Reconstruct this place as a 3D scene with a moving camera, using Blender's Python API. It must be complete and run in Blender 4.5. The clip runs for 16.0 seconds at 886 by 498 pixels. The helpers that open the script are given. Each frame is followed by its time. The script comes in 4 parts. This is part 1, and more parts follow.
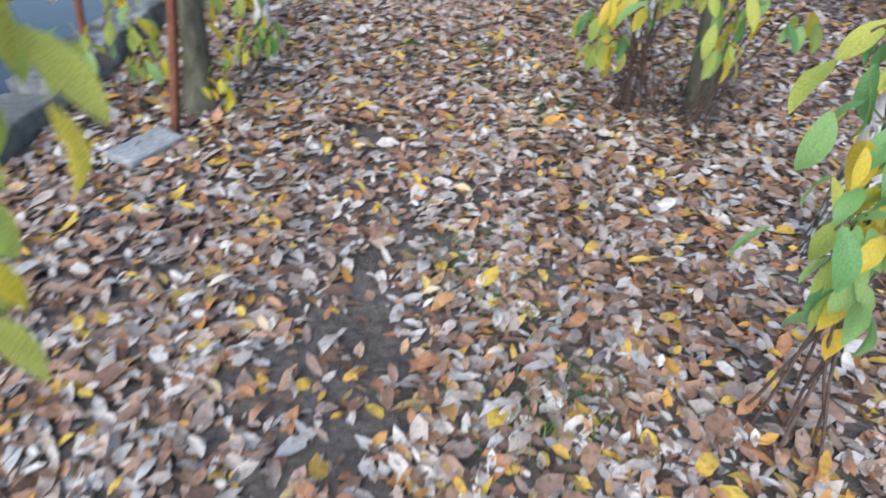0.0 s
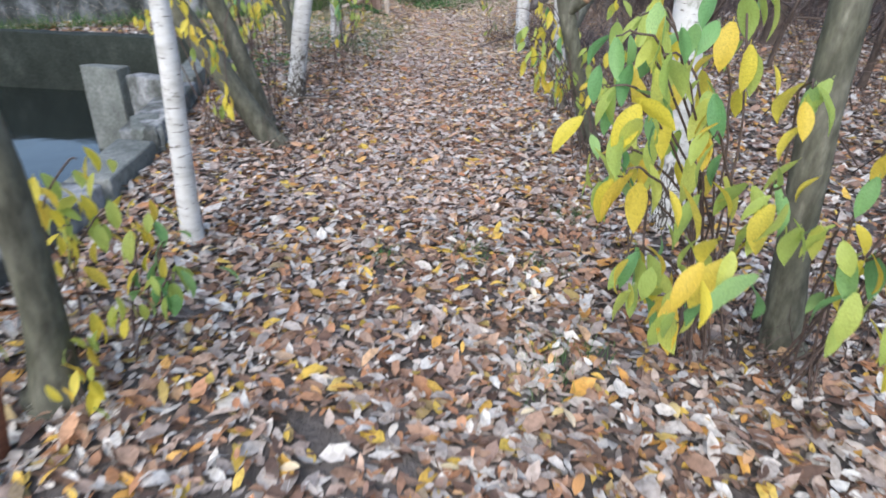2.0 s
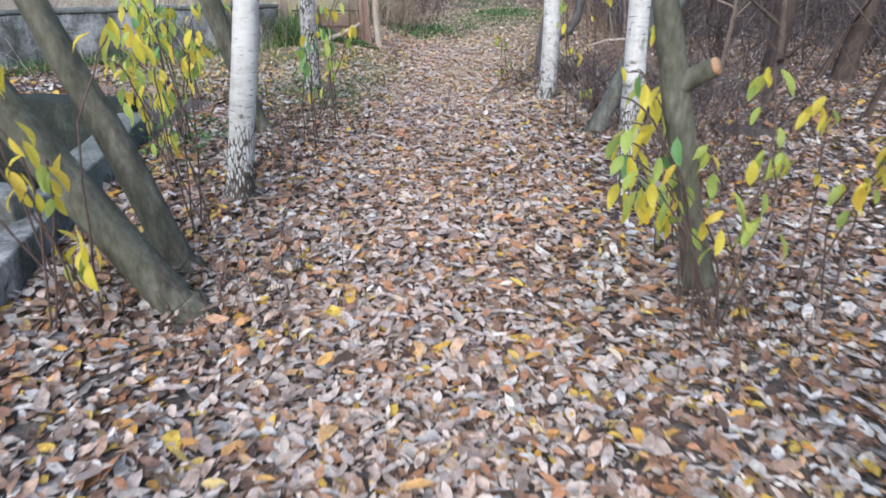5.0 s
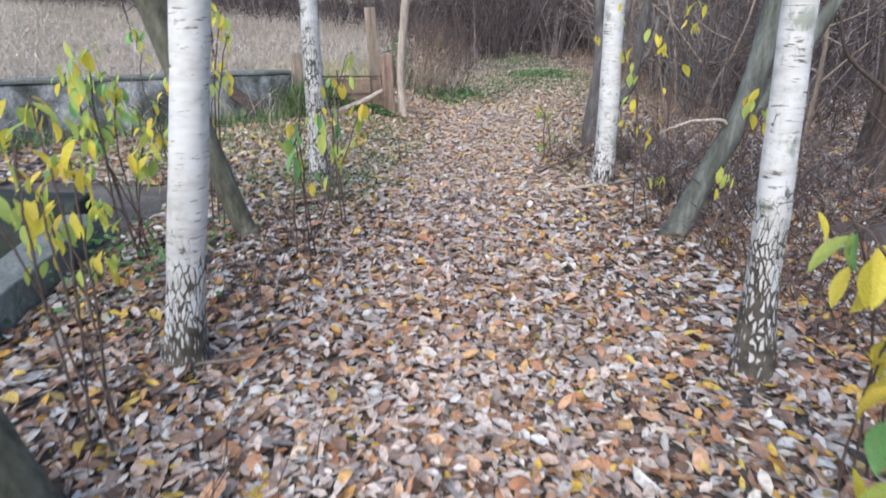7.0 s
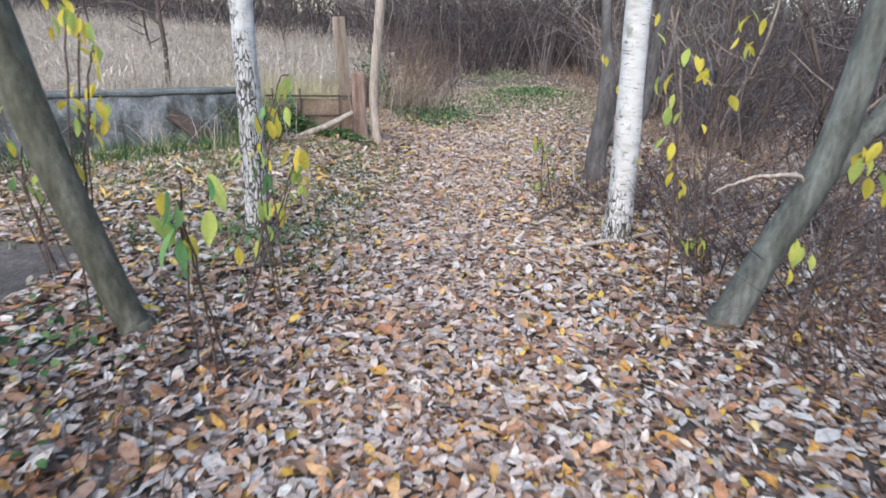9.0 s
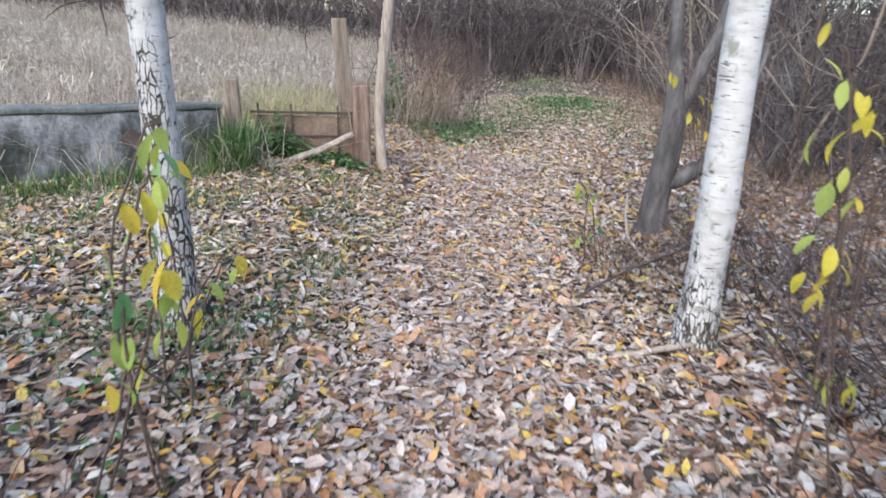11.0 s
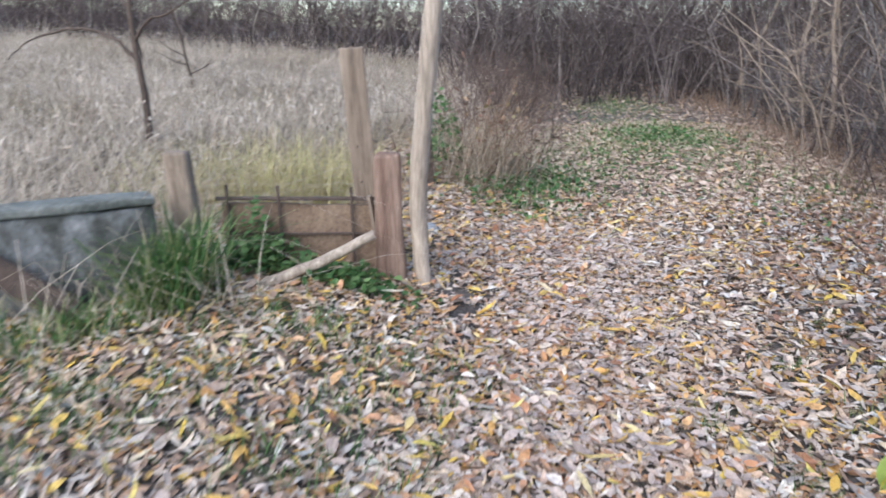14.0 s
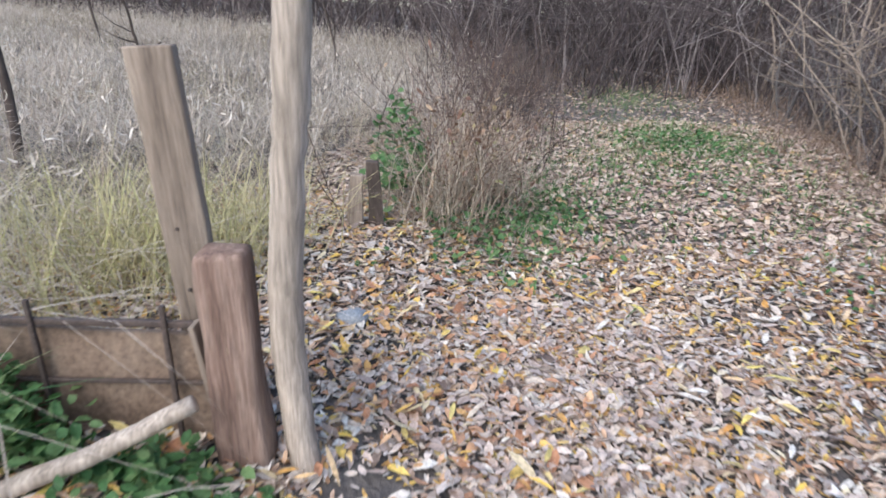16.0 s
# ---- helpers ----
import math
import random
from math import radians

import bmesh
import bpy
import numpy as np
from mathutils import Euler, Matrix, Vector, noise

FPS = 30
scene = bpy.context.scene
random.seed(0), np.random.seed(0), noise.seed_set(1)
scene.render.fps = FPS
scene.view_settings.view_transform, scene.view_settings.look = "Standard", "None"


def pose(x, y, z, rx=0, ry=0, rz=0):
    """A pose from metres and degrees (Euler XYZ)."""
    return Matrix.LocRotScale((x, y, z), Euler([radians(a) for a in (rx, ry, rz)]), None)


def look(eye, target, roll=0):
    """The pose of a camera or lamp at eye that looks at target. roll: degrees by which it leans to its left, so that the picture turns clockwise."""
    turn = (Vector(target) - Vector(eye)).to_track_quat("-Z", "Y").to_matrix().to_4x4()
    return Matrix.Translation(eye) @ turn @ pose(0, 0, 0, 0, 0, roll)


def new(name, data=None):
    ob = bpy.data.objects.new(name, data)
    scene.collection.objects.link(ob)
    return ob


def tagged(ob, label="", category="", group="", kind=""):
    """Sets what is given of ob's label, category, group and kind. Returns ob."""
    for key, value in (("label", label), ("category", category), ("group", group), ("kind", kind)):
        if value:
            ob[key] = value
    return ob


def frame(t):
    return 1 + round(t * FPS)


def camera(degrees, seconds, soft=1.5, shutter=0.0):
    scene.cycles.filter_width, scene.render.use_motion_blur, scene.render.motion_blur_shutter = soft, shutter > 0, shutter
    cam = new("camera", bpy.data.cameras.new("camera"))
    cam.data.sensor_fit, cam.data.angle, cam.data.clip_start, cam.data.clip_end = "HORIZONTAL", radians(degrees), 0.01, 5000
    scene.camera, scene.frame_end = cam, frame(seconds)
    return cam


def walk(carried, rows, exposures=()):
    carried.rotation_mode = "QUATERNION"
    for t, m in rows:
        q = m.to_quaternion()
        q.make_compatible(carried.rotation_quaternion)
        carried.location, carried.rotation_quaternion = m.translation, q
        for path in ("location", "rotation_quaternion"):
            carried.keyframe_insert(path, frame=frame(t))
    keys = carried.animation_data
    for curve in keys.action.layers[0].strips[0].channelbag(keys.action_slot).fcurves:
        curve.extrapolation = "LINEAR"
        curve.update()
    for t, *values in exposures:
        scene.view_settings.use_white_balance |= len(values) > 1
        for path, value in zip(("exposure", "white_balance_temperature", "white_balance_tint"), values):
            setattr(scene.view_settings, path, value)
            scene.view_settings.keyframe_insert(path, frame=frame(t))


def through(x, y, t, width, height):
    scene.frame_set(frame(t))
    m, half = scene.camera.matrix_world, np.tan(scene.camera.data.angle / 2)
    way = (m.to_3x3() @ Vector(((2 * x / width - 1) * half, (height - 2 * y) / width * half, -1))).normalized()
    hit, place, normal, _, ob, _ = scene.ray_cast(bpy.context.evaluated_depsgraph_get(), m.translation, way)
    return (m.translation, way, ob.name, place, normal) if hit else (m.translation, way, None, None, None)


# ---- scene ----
cam = camera(73.0, 16.0, soft=1.7, shutter=0.5)
METRES, EYE, TILT, LEAN, TURN = 12.1, 1.5, 0.0, 0.0, 0.0
ROWS = [
    (0.0, 0.0, 0.0, 0.0, 3.17, -38.7, -3.97),
    (0.5, -0.0025, 0.0249, 0.0028, -3.26, -37.35, -3.89),
    (1.0, 0.0024, 0.0519, 0.0034, -0.01, -33.16, -2.12),
    (1.5, 0.0052, 0.074, 0.0042, 4.34, -29.08, -2.26),
    (2.0, -0.0001, 0.1039, 0.0007, 1.73, -27.36, -2.35),
    (2.5, -0.0035, 0.1318, 0.0012, -1.72, -27.7, -3.0),
    (3.0, -0.0039, 0.1597, 0.0032, 1.1, -25.72, -3.31),
    (3.5, -0.0099, 0.1913, 0.0005, 1.96, -26.17, -2.79),
    (4.0, -0.0154, 0.2214, 0.0044, -0.27, -26.21, -1.47),
    (6.5, -0.0148, 0.3681, 0.0035, 4.11, -23.91, -1.7),
    (7.0, -0.0221, 0.3948, 0.0045, 3.74, -21.28, -1.24),
    (7.5, -0.0236, 0.4151, 0.0055, 1.28, -20.25, -0.48),
    (8.0, -0.0175, 0.4437, 0.0042, 1.77, -20.78, -2.87),
    (8.5, -0.0164, 0.4685, 0.0042, 5.37, -20.62, -3.75),
    (9.0, -0.0235, 0.4975, 0.0035, 2.44, -20.1, -2.25),
    (11.5, -0.0174, 0.643, 0.0084, 8.25, -20.39, -3.62),
    (12.0, -0.0156, 0.673, 0.0089, 14.08, -21.43, -3.81),
    (12.5, -0.0278, 0.7091, 0.0117, 8.83, -20.15, -3.55),
    (13.0, -0.0312, 0.7487, 0.0092, 8.39, -21.34, -3.97),
    (13.5, -0.0358, 0.7873, 0.0128, 13.07, -21.92, -4.44),
    (14.0, -0.0507, 0.8263, 0.0149, 10.61, -19.0, -0.98),
    (14.5, -0.0478, 0.867, 0.0141, 5.01, -20.39, -0.98),
    (15.0, -0.0432, 0.9061, 0.0172, 10.14, -20.79, -3.29),
    (15.5, -0.0493, 0.9457, 0.0189, 9.9, -20.17, -2.95),
    (16.0, -0.049, 0.9858, 0.0207, 11.12, -20.93, -2.11),
]
walk(cam, [(t, pose(0, 0, EYE, TILT, LEAN, TURN) @ pose(METRES * x, METRES * y, METRES * z, 90 + pitch, roll, yaw)) for t, x, y, z, yaw, pitch, roll in ROWS], ((0.0, 1.26), (2.0, 1.40), (4.0, 1.44), (9.0, 1.48), (12.0, 1.50), (16.0, 1.52)))

# ---- light ----
world = bpy.data.worlds.new("overcast")
scene.world = world
world.use_nodes = True
wn = world.node_tree
sky = wn.nodes.new("ShaderNodeTexSky")
sky.sky_type, sky.sun_disc = "NISHITA", False
sky.sun_elevation, sky.sun_rotation = radians(42), radians(200)
sky.air_density, sky.dust_density = 1.0, 1.2
wn.links.new(sky.outputs[0], wn.nodes["Background"].inputs[0])
wn.nodes["Background"].inputs[1].default_value = 0.13
sun = new("sun", bpy.data.lights.new("sun", "SUN"))
sun.data.energy, sun.data.angle, sun.data.color = 1.2, radians(60), (1.0, 0.98, 0.96)
sun.matrix_world = look((0, 0, 30), (0.34 * 8, 0.94 * 8, 23))

rng = np.random.default_rng(7)


# ---- ground shape ----
def smooth(a, b, v):
    k = np.clip((v - a) / (b - a), 0, 1)
    return k * k * (3 - 2 * k)


def basin_edge(y):
    """x of the basin's curb at y."""
    return np.interp(y, [0, 4.4, 5.2, 8.4], [-1.86, -1.96, -2.04, -2.72])


def height(x, y):
    x, y = np.asarray(x, float), np.asarray(y, float)
    s = np.interp(y, [0, 4, 9, 13, 18, 30], [0.03, 0.06, 0.15, 0.26, 0.22, 0.2])
    s = np.where(x > -0.3, s * 0.55, s)
    z = s * smooth(0.35, 1.7, np.abs(x + 0.3))
    z = z + 0.012 * np.sin(3.1 * x + 1.7 * y) * np.sin(2.3 * y - 1.1 * x)
    z = z + 0.03 * np.maximum(y - 24, 0) + 0.045 * np.maximum(-x - 5, 0) * smooth(9, 16, y) - 0.02 * np.maximum(y - 60, 0)
    pit = smooth(0.1, 0.3, basin_edge(y) - x) * smooth(0.6, 0.75, y) * (1 - smooth(8.3, 8.45, y)) * smooth(-7.0, -6.8, x)
    return z - 1.2 * pit


def hz(x, y):
    return float(height(x, y))


# ---- materials ----
def material(name, rough=0.8):
    m = bpy.data.materials.new(name)
    m.use_nodes = True
    b = m.node_tree.nodes["Principled BSDF"]
    b.inputs["Roughness"].default_value = rough
    b.inputs["Specular IOR Level"].default_value = 0.25
    return m, m.node_tree, b


def node(nt, kind, **inputs):
    n = nt.nodes.new(kind)
    for k, v in inputs.items():
        n.inputs[k.replace("_", " ")].default_value = v
    return n


def ramp(nt, fac, stops, constant=False):
    r = nt.nodes.new("ShaderNodeValToRGB")
    if constant:
        r.color_ramp.interpolation = "CONSTANT"
    e = r.color_ramp.elements
    e[0].position, e[0].color = stops[0][0], (*stops[0][1], 1)
    e[1].position, e[1].color = stops[-1][0], (*stops[-1][1], 1)
    for p, c in stops[1:-1]:
        s = e.new(p)
        s.color = (*c, 1)
    nt.links.new(fac, r.inputs[0])
    return r.outputs[0]


def coords(nt, scale=(1, 1, 1)):
    c = nt.nodes.new("ShaderNodeTexCoord")
    mp = nt.nodes.new("ShaderNodeMapping")
    mp.inputs["Scale"].default_value = scale
    nt.links.new(c.outputs["Object"], mp.inputs["Vector"])
    return mp.outputs[0]


def noisy(nt, vec, scale, detail=4.0, rough=0.6):
    n = node(nt, "ShaderNodeTexNoise", Scale=scale, Detail=detail, Roughness=rough)
    nt.links.new(vec, n.inputs["Vector"])
    return n.outputs["Fac"]


def mix(nt, fac, a, b, how="MIX"):
    m = nt.nodes.new("ShaderNodeMix")
    m.data_type, m.blend_type = "RGBA", how
    for sock, v in ((m.inputs["Factor"], fac), (m.inputs[6], a), (m.inputs[7], b)):
        if isinstance(v, (int, float)):
            sock.default_value = v
        elif isinstance(v, tuple):
            sock.default_value = (*v, 1)
        else:
            nt.links.new(v, sock)
    return m.outputs[2]


def bump(nt, b, fac, strength, dist):
    n = node(nt, "ShaderNodeBump", Strength=strength, Distance=dist)
    nt.links.new(fac, n.inputs["Height"])
    nt.links.new(n.outputs[0], b.inputs["Normal"])


def surface(name, stops, scale=6.0, stretch=(1, 1, 1), rough=0.85, fine=60.0, relief=0.5, dist=0.004):
    """A two-scale material: broad tone from the stops, fine grain and relief."""
    m, nt, b = material(name, rough)
    v = coords(nt, stretch)
    base = ramp(nt, noisy(nt, v, scale, 6.0), stops)
    grain = noisy(nt, v, fine, 3.0)
    tone = ramp(nt, grain, [(0.3, (0.62, 0.62, 0.62)), (0.7, (1.2, 1.2, 1.2))])
    nt.links.new(mix(nt, 1.0, base, tone, "MULTIPLY"), b.inputs["Base Color"])
    bump(nt, b, grain, relief, dist)
    return m


def leafy(name, stops, per_object=False, through=0.25, rough=0.6, broad=None, gloss=0.25):
    """Leaf material: each leaf takes its own tone; veins and blotches on it; some light passes through."""
    m, nt, b = material(name, rough)
    b.inputs["Specular IOR Level"].default_value = gloss
    if per_object:
        rnd = nt.nodes.new("ShaderNodeObjectInfo").outputs["Random"]
    else:
        rnd = nt.nodes.new("ShaderNodeNewGeometry").outputs["Random Per Island"]
    col = ramp(nt, rnd, stops)
    v = coords(nt)
    blotch = ramp(nt, noisy(nt, v, 45.0, 4.0), [(0.3, (0.6, 0.58, 0.55)), (0.55, (1.05, 1.05, 1.05)), (0.8, (1.2, 1.17, 1.1))])
    col = mix(nt, 1.0, col, blotch, "MULTIPLY")
    if broad:
        patch = ramp(nt, noisy(nt, v, 0.9, 3.0), [(0.4, broad[0]), (0.62, broad[1])])
        col = mix(nt, 1.0, col, patch, "MULTIPLY")
    nt.links.new(col, b.inputs["Base Color"])
    if through:
        t = nt.nodes.new("ShaderNodeBsdfTranslucent")
        nt.links.new(col, t.inputs[0])
        s = node(nt, "ShaderNodeMixShader", Fac=through)
        nt.links.new(b.outputs[0], s.inputs[1])
        nt.links.new(t.outputs[0], s.inputs[2])
        nt.links.new(s.outputs[0], nt.nodes["Material Output"].inputs[0])
    return m


soil = surface("soil", [(0.3, (0.06, 0.052, 0.048)), (0.5, (0.11, 0.096, 0.088)), (0.7, (0.17, 0.15, 0.138))], 2.5, fine=30, relief=0.9, dist=0.02)
litter_stops = [(0.0, (0.10, 0.062, 0.05)), (0.10, (0.20, 0.115, 0.085)), (0.20, (0.35, 0.205, 0.14)), (0.30, (0.29, 0.24, 0.225)),
                (0.40, (0.50, 0.42, 0.385)), (0.50, (0.46, 0.21, 0.10)), (0.58, (0.30, 0.17, 0.125)), (0.68, (0.58, 0.50, 0.46)), (0.80, (0.68, 0.62, 0.59)),
                (0.87, (0.36, 0.33, 0.33)), (0.92, (0.56, 0.27, 0.07)), (0.97, (0.68, 0.46, 0.09)), (1.0, (0.2, 0.15, 0.13))]
pale_stops = [(0.0, (0.16, 0.11, 0.09)), (0.13, (0.36, 0.25, 0.19)), (0.25, (0.53, 0.44, 0.385)), (0.37, (0.66, 0.56, 0.48)), (0.48, (0.52, 0.27, 0.13)),
              (0.58, (0.36, 0.29, 0.26)), (0.68, (0.72, 0.65, 0.59)), (0.76, (0.58, 0.49, 0.43)), (0.84, (0.60, 0.33, 0.12)), (0.91, (0.70, 0.50, 0.14)), (0.95, (0.74, 0.71, 0.68)), (1.0, (0.40, 0.34, 0.30))]
litter = leafy("fallen_leaves", litter_stops, through=0.08, rough=0.5, broad=((0.86, 0.90, 0.90), (1.02, 1.08, 1.06)), gloss=0.38)
litter_pale = leafy("fallen_leaves_pale", pale_stops, through=0.08, rough=0.5, broad=((0.92, 0.92, 0.90), (1.05, 1.07, 1.06)), gloss=0.38)
litter_single = leafy("fallen_leaf", [(0.0, (0.64, 0.41, 0.06)), (0.3, (0.72, 0.67, 0.62)), (0.5, (0.55, 0.26, 0.08)), (0.7, (0.72, 0.52, 0.12)), (1.0, (0.66, 0.6, 0.55))], True, 0.1, 0.5)
litter_far = leafy("fallen_leaves_far", [(0.0, (0.20, 0.14, 0.11)), (0.3, (0.40, 0.29, 0.23)), (0.6, (0.54, 0.43, 0.36)), (0.85, (0.62, 0.52, 0.43)), (1.0, (0.56, 0.36, 0.17))], through=0.08, rough=0.6)
leaf_yellow = leafy("leaf_yellow", [(0.0, (0.74, 0.63, 0.08)), (0.5, (0.78, 0.66, 0.12)), (1.0, (0.78, 0.56, 0.09))], True, 0.5, 0.45)
leaf_lime = leafy("leaf_lime", [(0.0, (0.37, 0.50, 0.14)), (0.5, (0.50, 0.60, 0.16)), (1.0, (0.65, 0.67, 0.16))], True, 0.5, 0.45)
leaf_green = leafy("leaf_green", [(0.0, (0.14, 0.32, 0.13)), (0.5, (0.22, 0.42, 0.16)), (1.0, (0.33, 0.50, 0.19))], True, 0.38, 0.4)
crown_leaves = leafy("crown_leaves", [(0.0, (0.35, 0.38, 0.06)), (0.5, (0.6, 0.5, 0.06)), (1.0, (0.6, 0.38, 0.06))], False, 0.35)
herb = leafy("green_herbs", [(0.0, (0.045, 0.115, 0.04)), (0.5, (0.085, 0.18, 0.065)), (1.0, (0.17, 0.26, 0.11))], False, 0.25)
grass_green = leafy("green_grass", [(0.0, (0.045, 0.125, 0.04)), (0.6, (0.10, 0.21, 0.065)), (1.0, (0.36, 0.38, 0.19))], False, 0.25)
grass_dry = leafy("dry_grass", [(0.0, (0.44, 0.37, 0.30)), (0.4, (0.55, 0.475, 0.40)), (0.8, (0.64, 0.57, 0.49)), (1.0, (0.56, 0.51, 0.38))], False, 0.3, 0.8)
grass_straw = leafy("straw_grass", [(0.0, (0.30, 0.24, 0.18)), (0.5, (0.48, 0.40, 0.31)), (1.0, (0.62, 0.54, 0.44))], False, 0.3, 0.8)
grass_brown = leafy("brown_grass", [(0.0, (0.17, 0.125, 0.10)), (0.5, (0.32, 0.26, 0.20)), (1.0, (0.45, 0.41, 0.26))], False, 0.25, 0.8)
grass_olive = leafy("olive_grass", [(0.0, (0.42, 0.38, 0.22)), (0.6, (0.58, 0.51, 0.30)), (1.0, (0.46, 0.46, 0.2))], False, 0.3, 0.8)
twig_brown = leafy("twig_brown", [(0.0, (0.05, 0.038, 0.034)), (0.6, (0.11, 0.08, 0.07)), (1.0, (0.2, 0.15, 0.13))], False, 0, 0.85)
twig_grey = leafy("twig_grey", [(0.0, (0.05, 0.04, 0.04)), (0.6, (0.11, 0.088, 0.088)), (0.9, (0.2, 0.17, 0.165)), (1.0, (0.3, 0.27, 0.26))], False, 0, 0.85)
bark = surface("olive_bark", [(0.3, (0.055, 0.054, 0.042)), (0.48, (0.11, 0.11, 0.083)), (0.6, (0.14, 0.137, 0.108)), (0.72, (0.24, 0.235, 0.19))], 11.0, (1, 1, 0.35), 0.85, 40, 0.6, 0.008)
bark_grey = surface("grey_bark", [(0.3, (0.065, 0.06, 0.058)), (0.5, (0.13, 0.12, 0.117)), (0.7, (0.23, 0.215, 0.21))], 6.0, (1, 1, 0.3), 0.9, 35, 0.9, 0.012)
bark_mossy = surface("grey_green_bark", [(0.3, (0.06, 0.062, 0.052)), (0.5, (0.115, 0.122, 0.108)), (0.7, (0.21, 0.22, 0.20))], 7.0, (1, 1, 0.3), 0.85, 38, 0.8, 0.01)
bark_dark = surface("dark_bark", [(0.3, (0.05, 0.04, 0.035)), (0.7, (0.13, 0.1, 0.085))], 6.0, (1, 1, 0.3), 0.9, 35, 0.8, 0.012)
cut_wood = surface("cut_wood", [(0.3, (0.3, 0.16, 0.09)), (0.7, (0.5, 0.32, 0.2))], 18.0, fine=90)
wood_pale = surface("weathered_pale_wood", [(0.3, (0.27, 0.225, 0.185)), (0.5, (0.42, 0.355, 0.30)), (0.7, (0.55, 0.48, 0.41))], 7.0, (1.6, 1.6, 0.14), 0.85, 55, 0.7, 0.006)
wood_grey = surface("weathered_grey_wood", [(0.3, (0.16, 0.125, 0.10)), (0.5, (0.25, 0.2, 0.16)), (0.7, (0.36, 0.295, 0.24))], 8.0, (1.6, 1.6, 0.12), 0.85, 60, 0.7, 0.005)
wood_red = surface("reddish_old_wood", [(0.3, (0.11, 0.07, 0.055)), (0.5, (0.22, 0.145, 0.115)), (0.7, (0.36, 0.265, 0.215))], 8.0, (1.8, 1.8, 0.12), 0.85, 60, 0.8, 0.008)
concrete = surface("old_concrete", [(0.36, (0.05, 0.055, 0.05)), (0.45, (0.10, 0.107, 0.103)), (0.51, (0.17, 0.18, 0.185)), (0.57, (0.27, 0.28, 0.29)), (0.68, (0.42, 0.42, 0.415))], 3.4, (1, 1, 0.6), 0.9, 45, 0.5, 0.006)
# Mossy concrete taken to near black: the pit's shade is in its colour.
concrete_dark = surface("mossy_shaded_concrete", [(0.3, (0.014, 0.018, 0.015)), (0.6, (0.032, 0.04, 0.034)), (0.85, (0.085, 0.095, 0.085))], 4.0, (1, 1, 0.6), 0.9, 50, 0.7, 0.01)
concrete_moss = surface("damp_concrete", [(0.3, (0.09, 0.10, 0.095)), (0.55, (0.17, 0.185, 0.175)), (0.75, (0.28, 0.29, 0.285))], 4.0, (1, 1, 0.6), 0.9, 50, 0.7, 0.01)
slate = surface("slab_stone", [(0.3, (0.25, 0.27, 0.29)), (0.7, (0.36, 0.38, 0.40))], 7.0, fine=70)
rust = surface("rusty_steel", [(0.3, (0.11, 0.045, 0.03)), (0.55, (0.22, 0.09, 0.055)), (0.75, (0.33, 0.17, 0.11))], 9.0, fine=90, rough=0.75, relief=0.5, dist=0.003)
rust_dark = surface("dark_rusty_steel", [(0.3, (0.05, 0.04, 0.038)), (0.6, (0.10, 0.075, 0.065)), (0.8, (0.17, 0.11, 0.085))], 9.0, fine=90, rough=0.7, relief=0.5, dist=0.002)
board = surface("brown_board", [(0.3, (0.10, 0.07, 0.052)), (0.5, (0.19, 0.135, 0.10)), (0.75, (0.31, 0.235, 0.18))], 3.0, fine=50, relief=0.3)


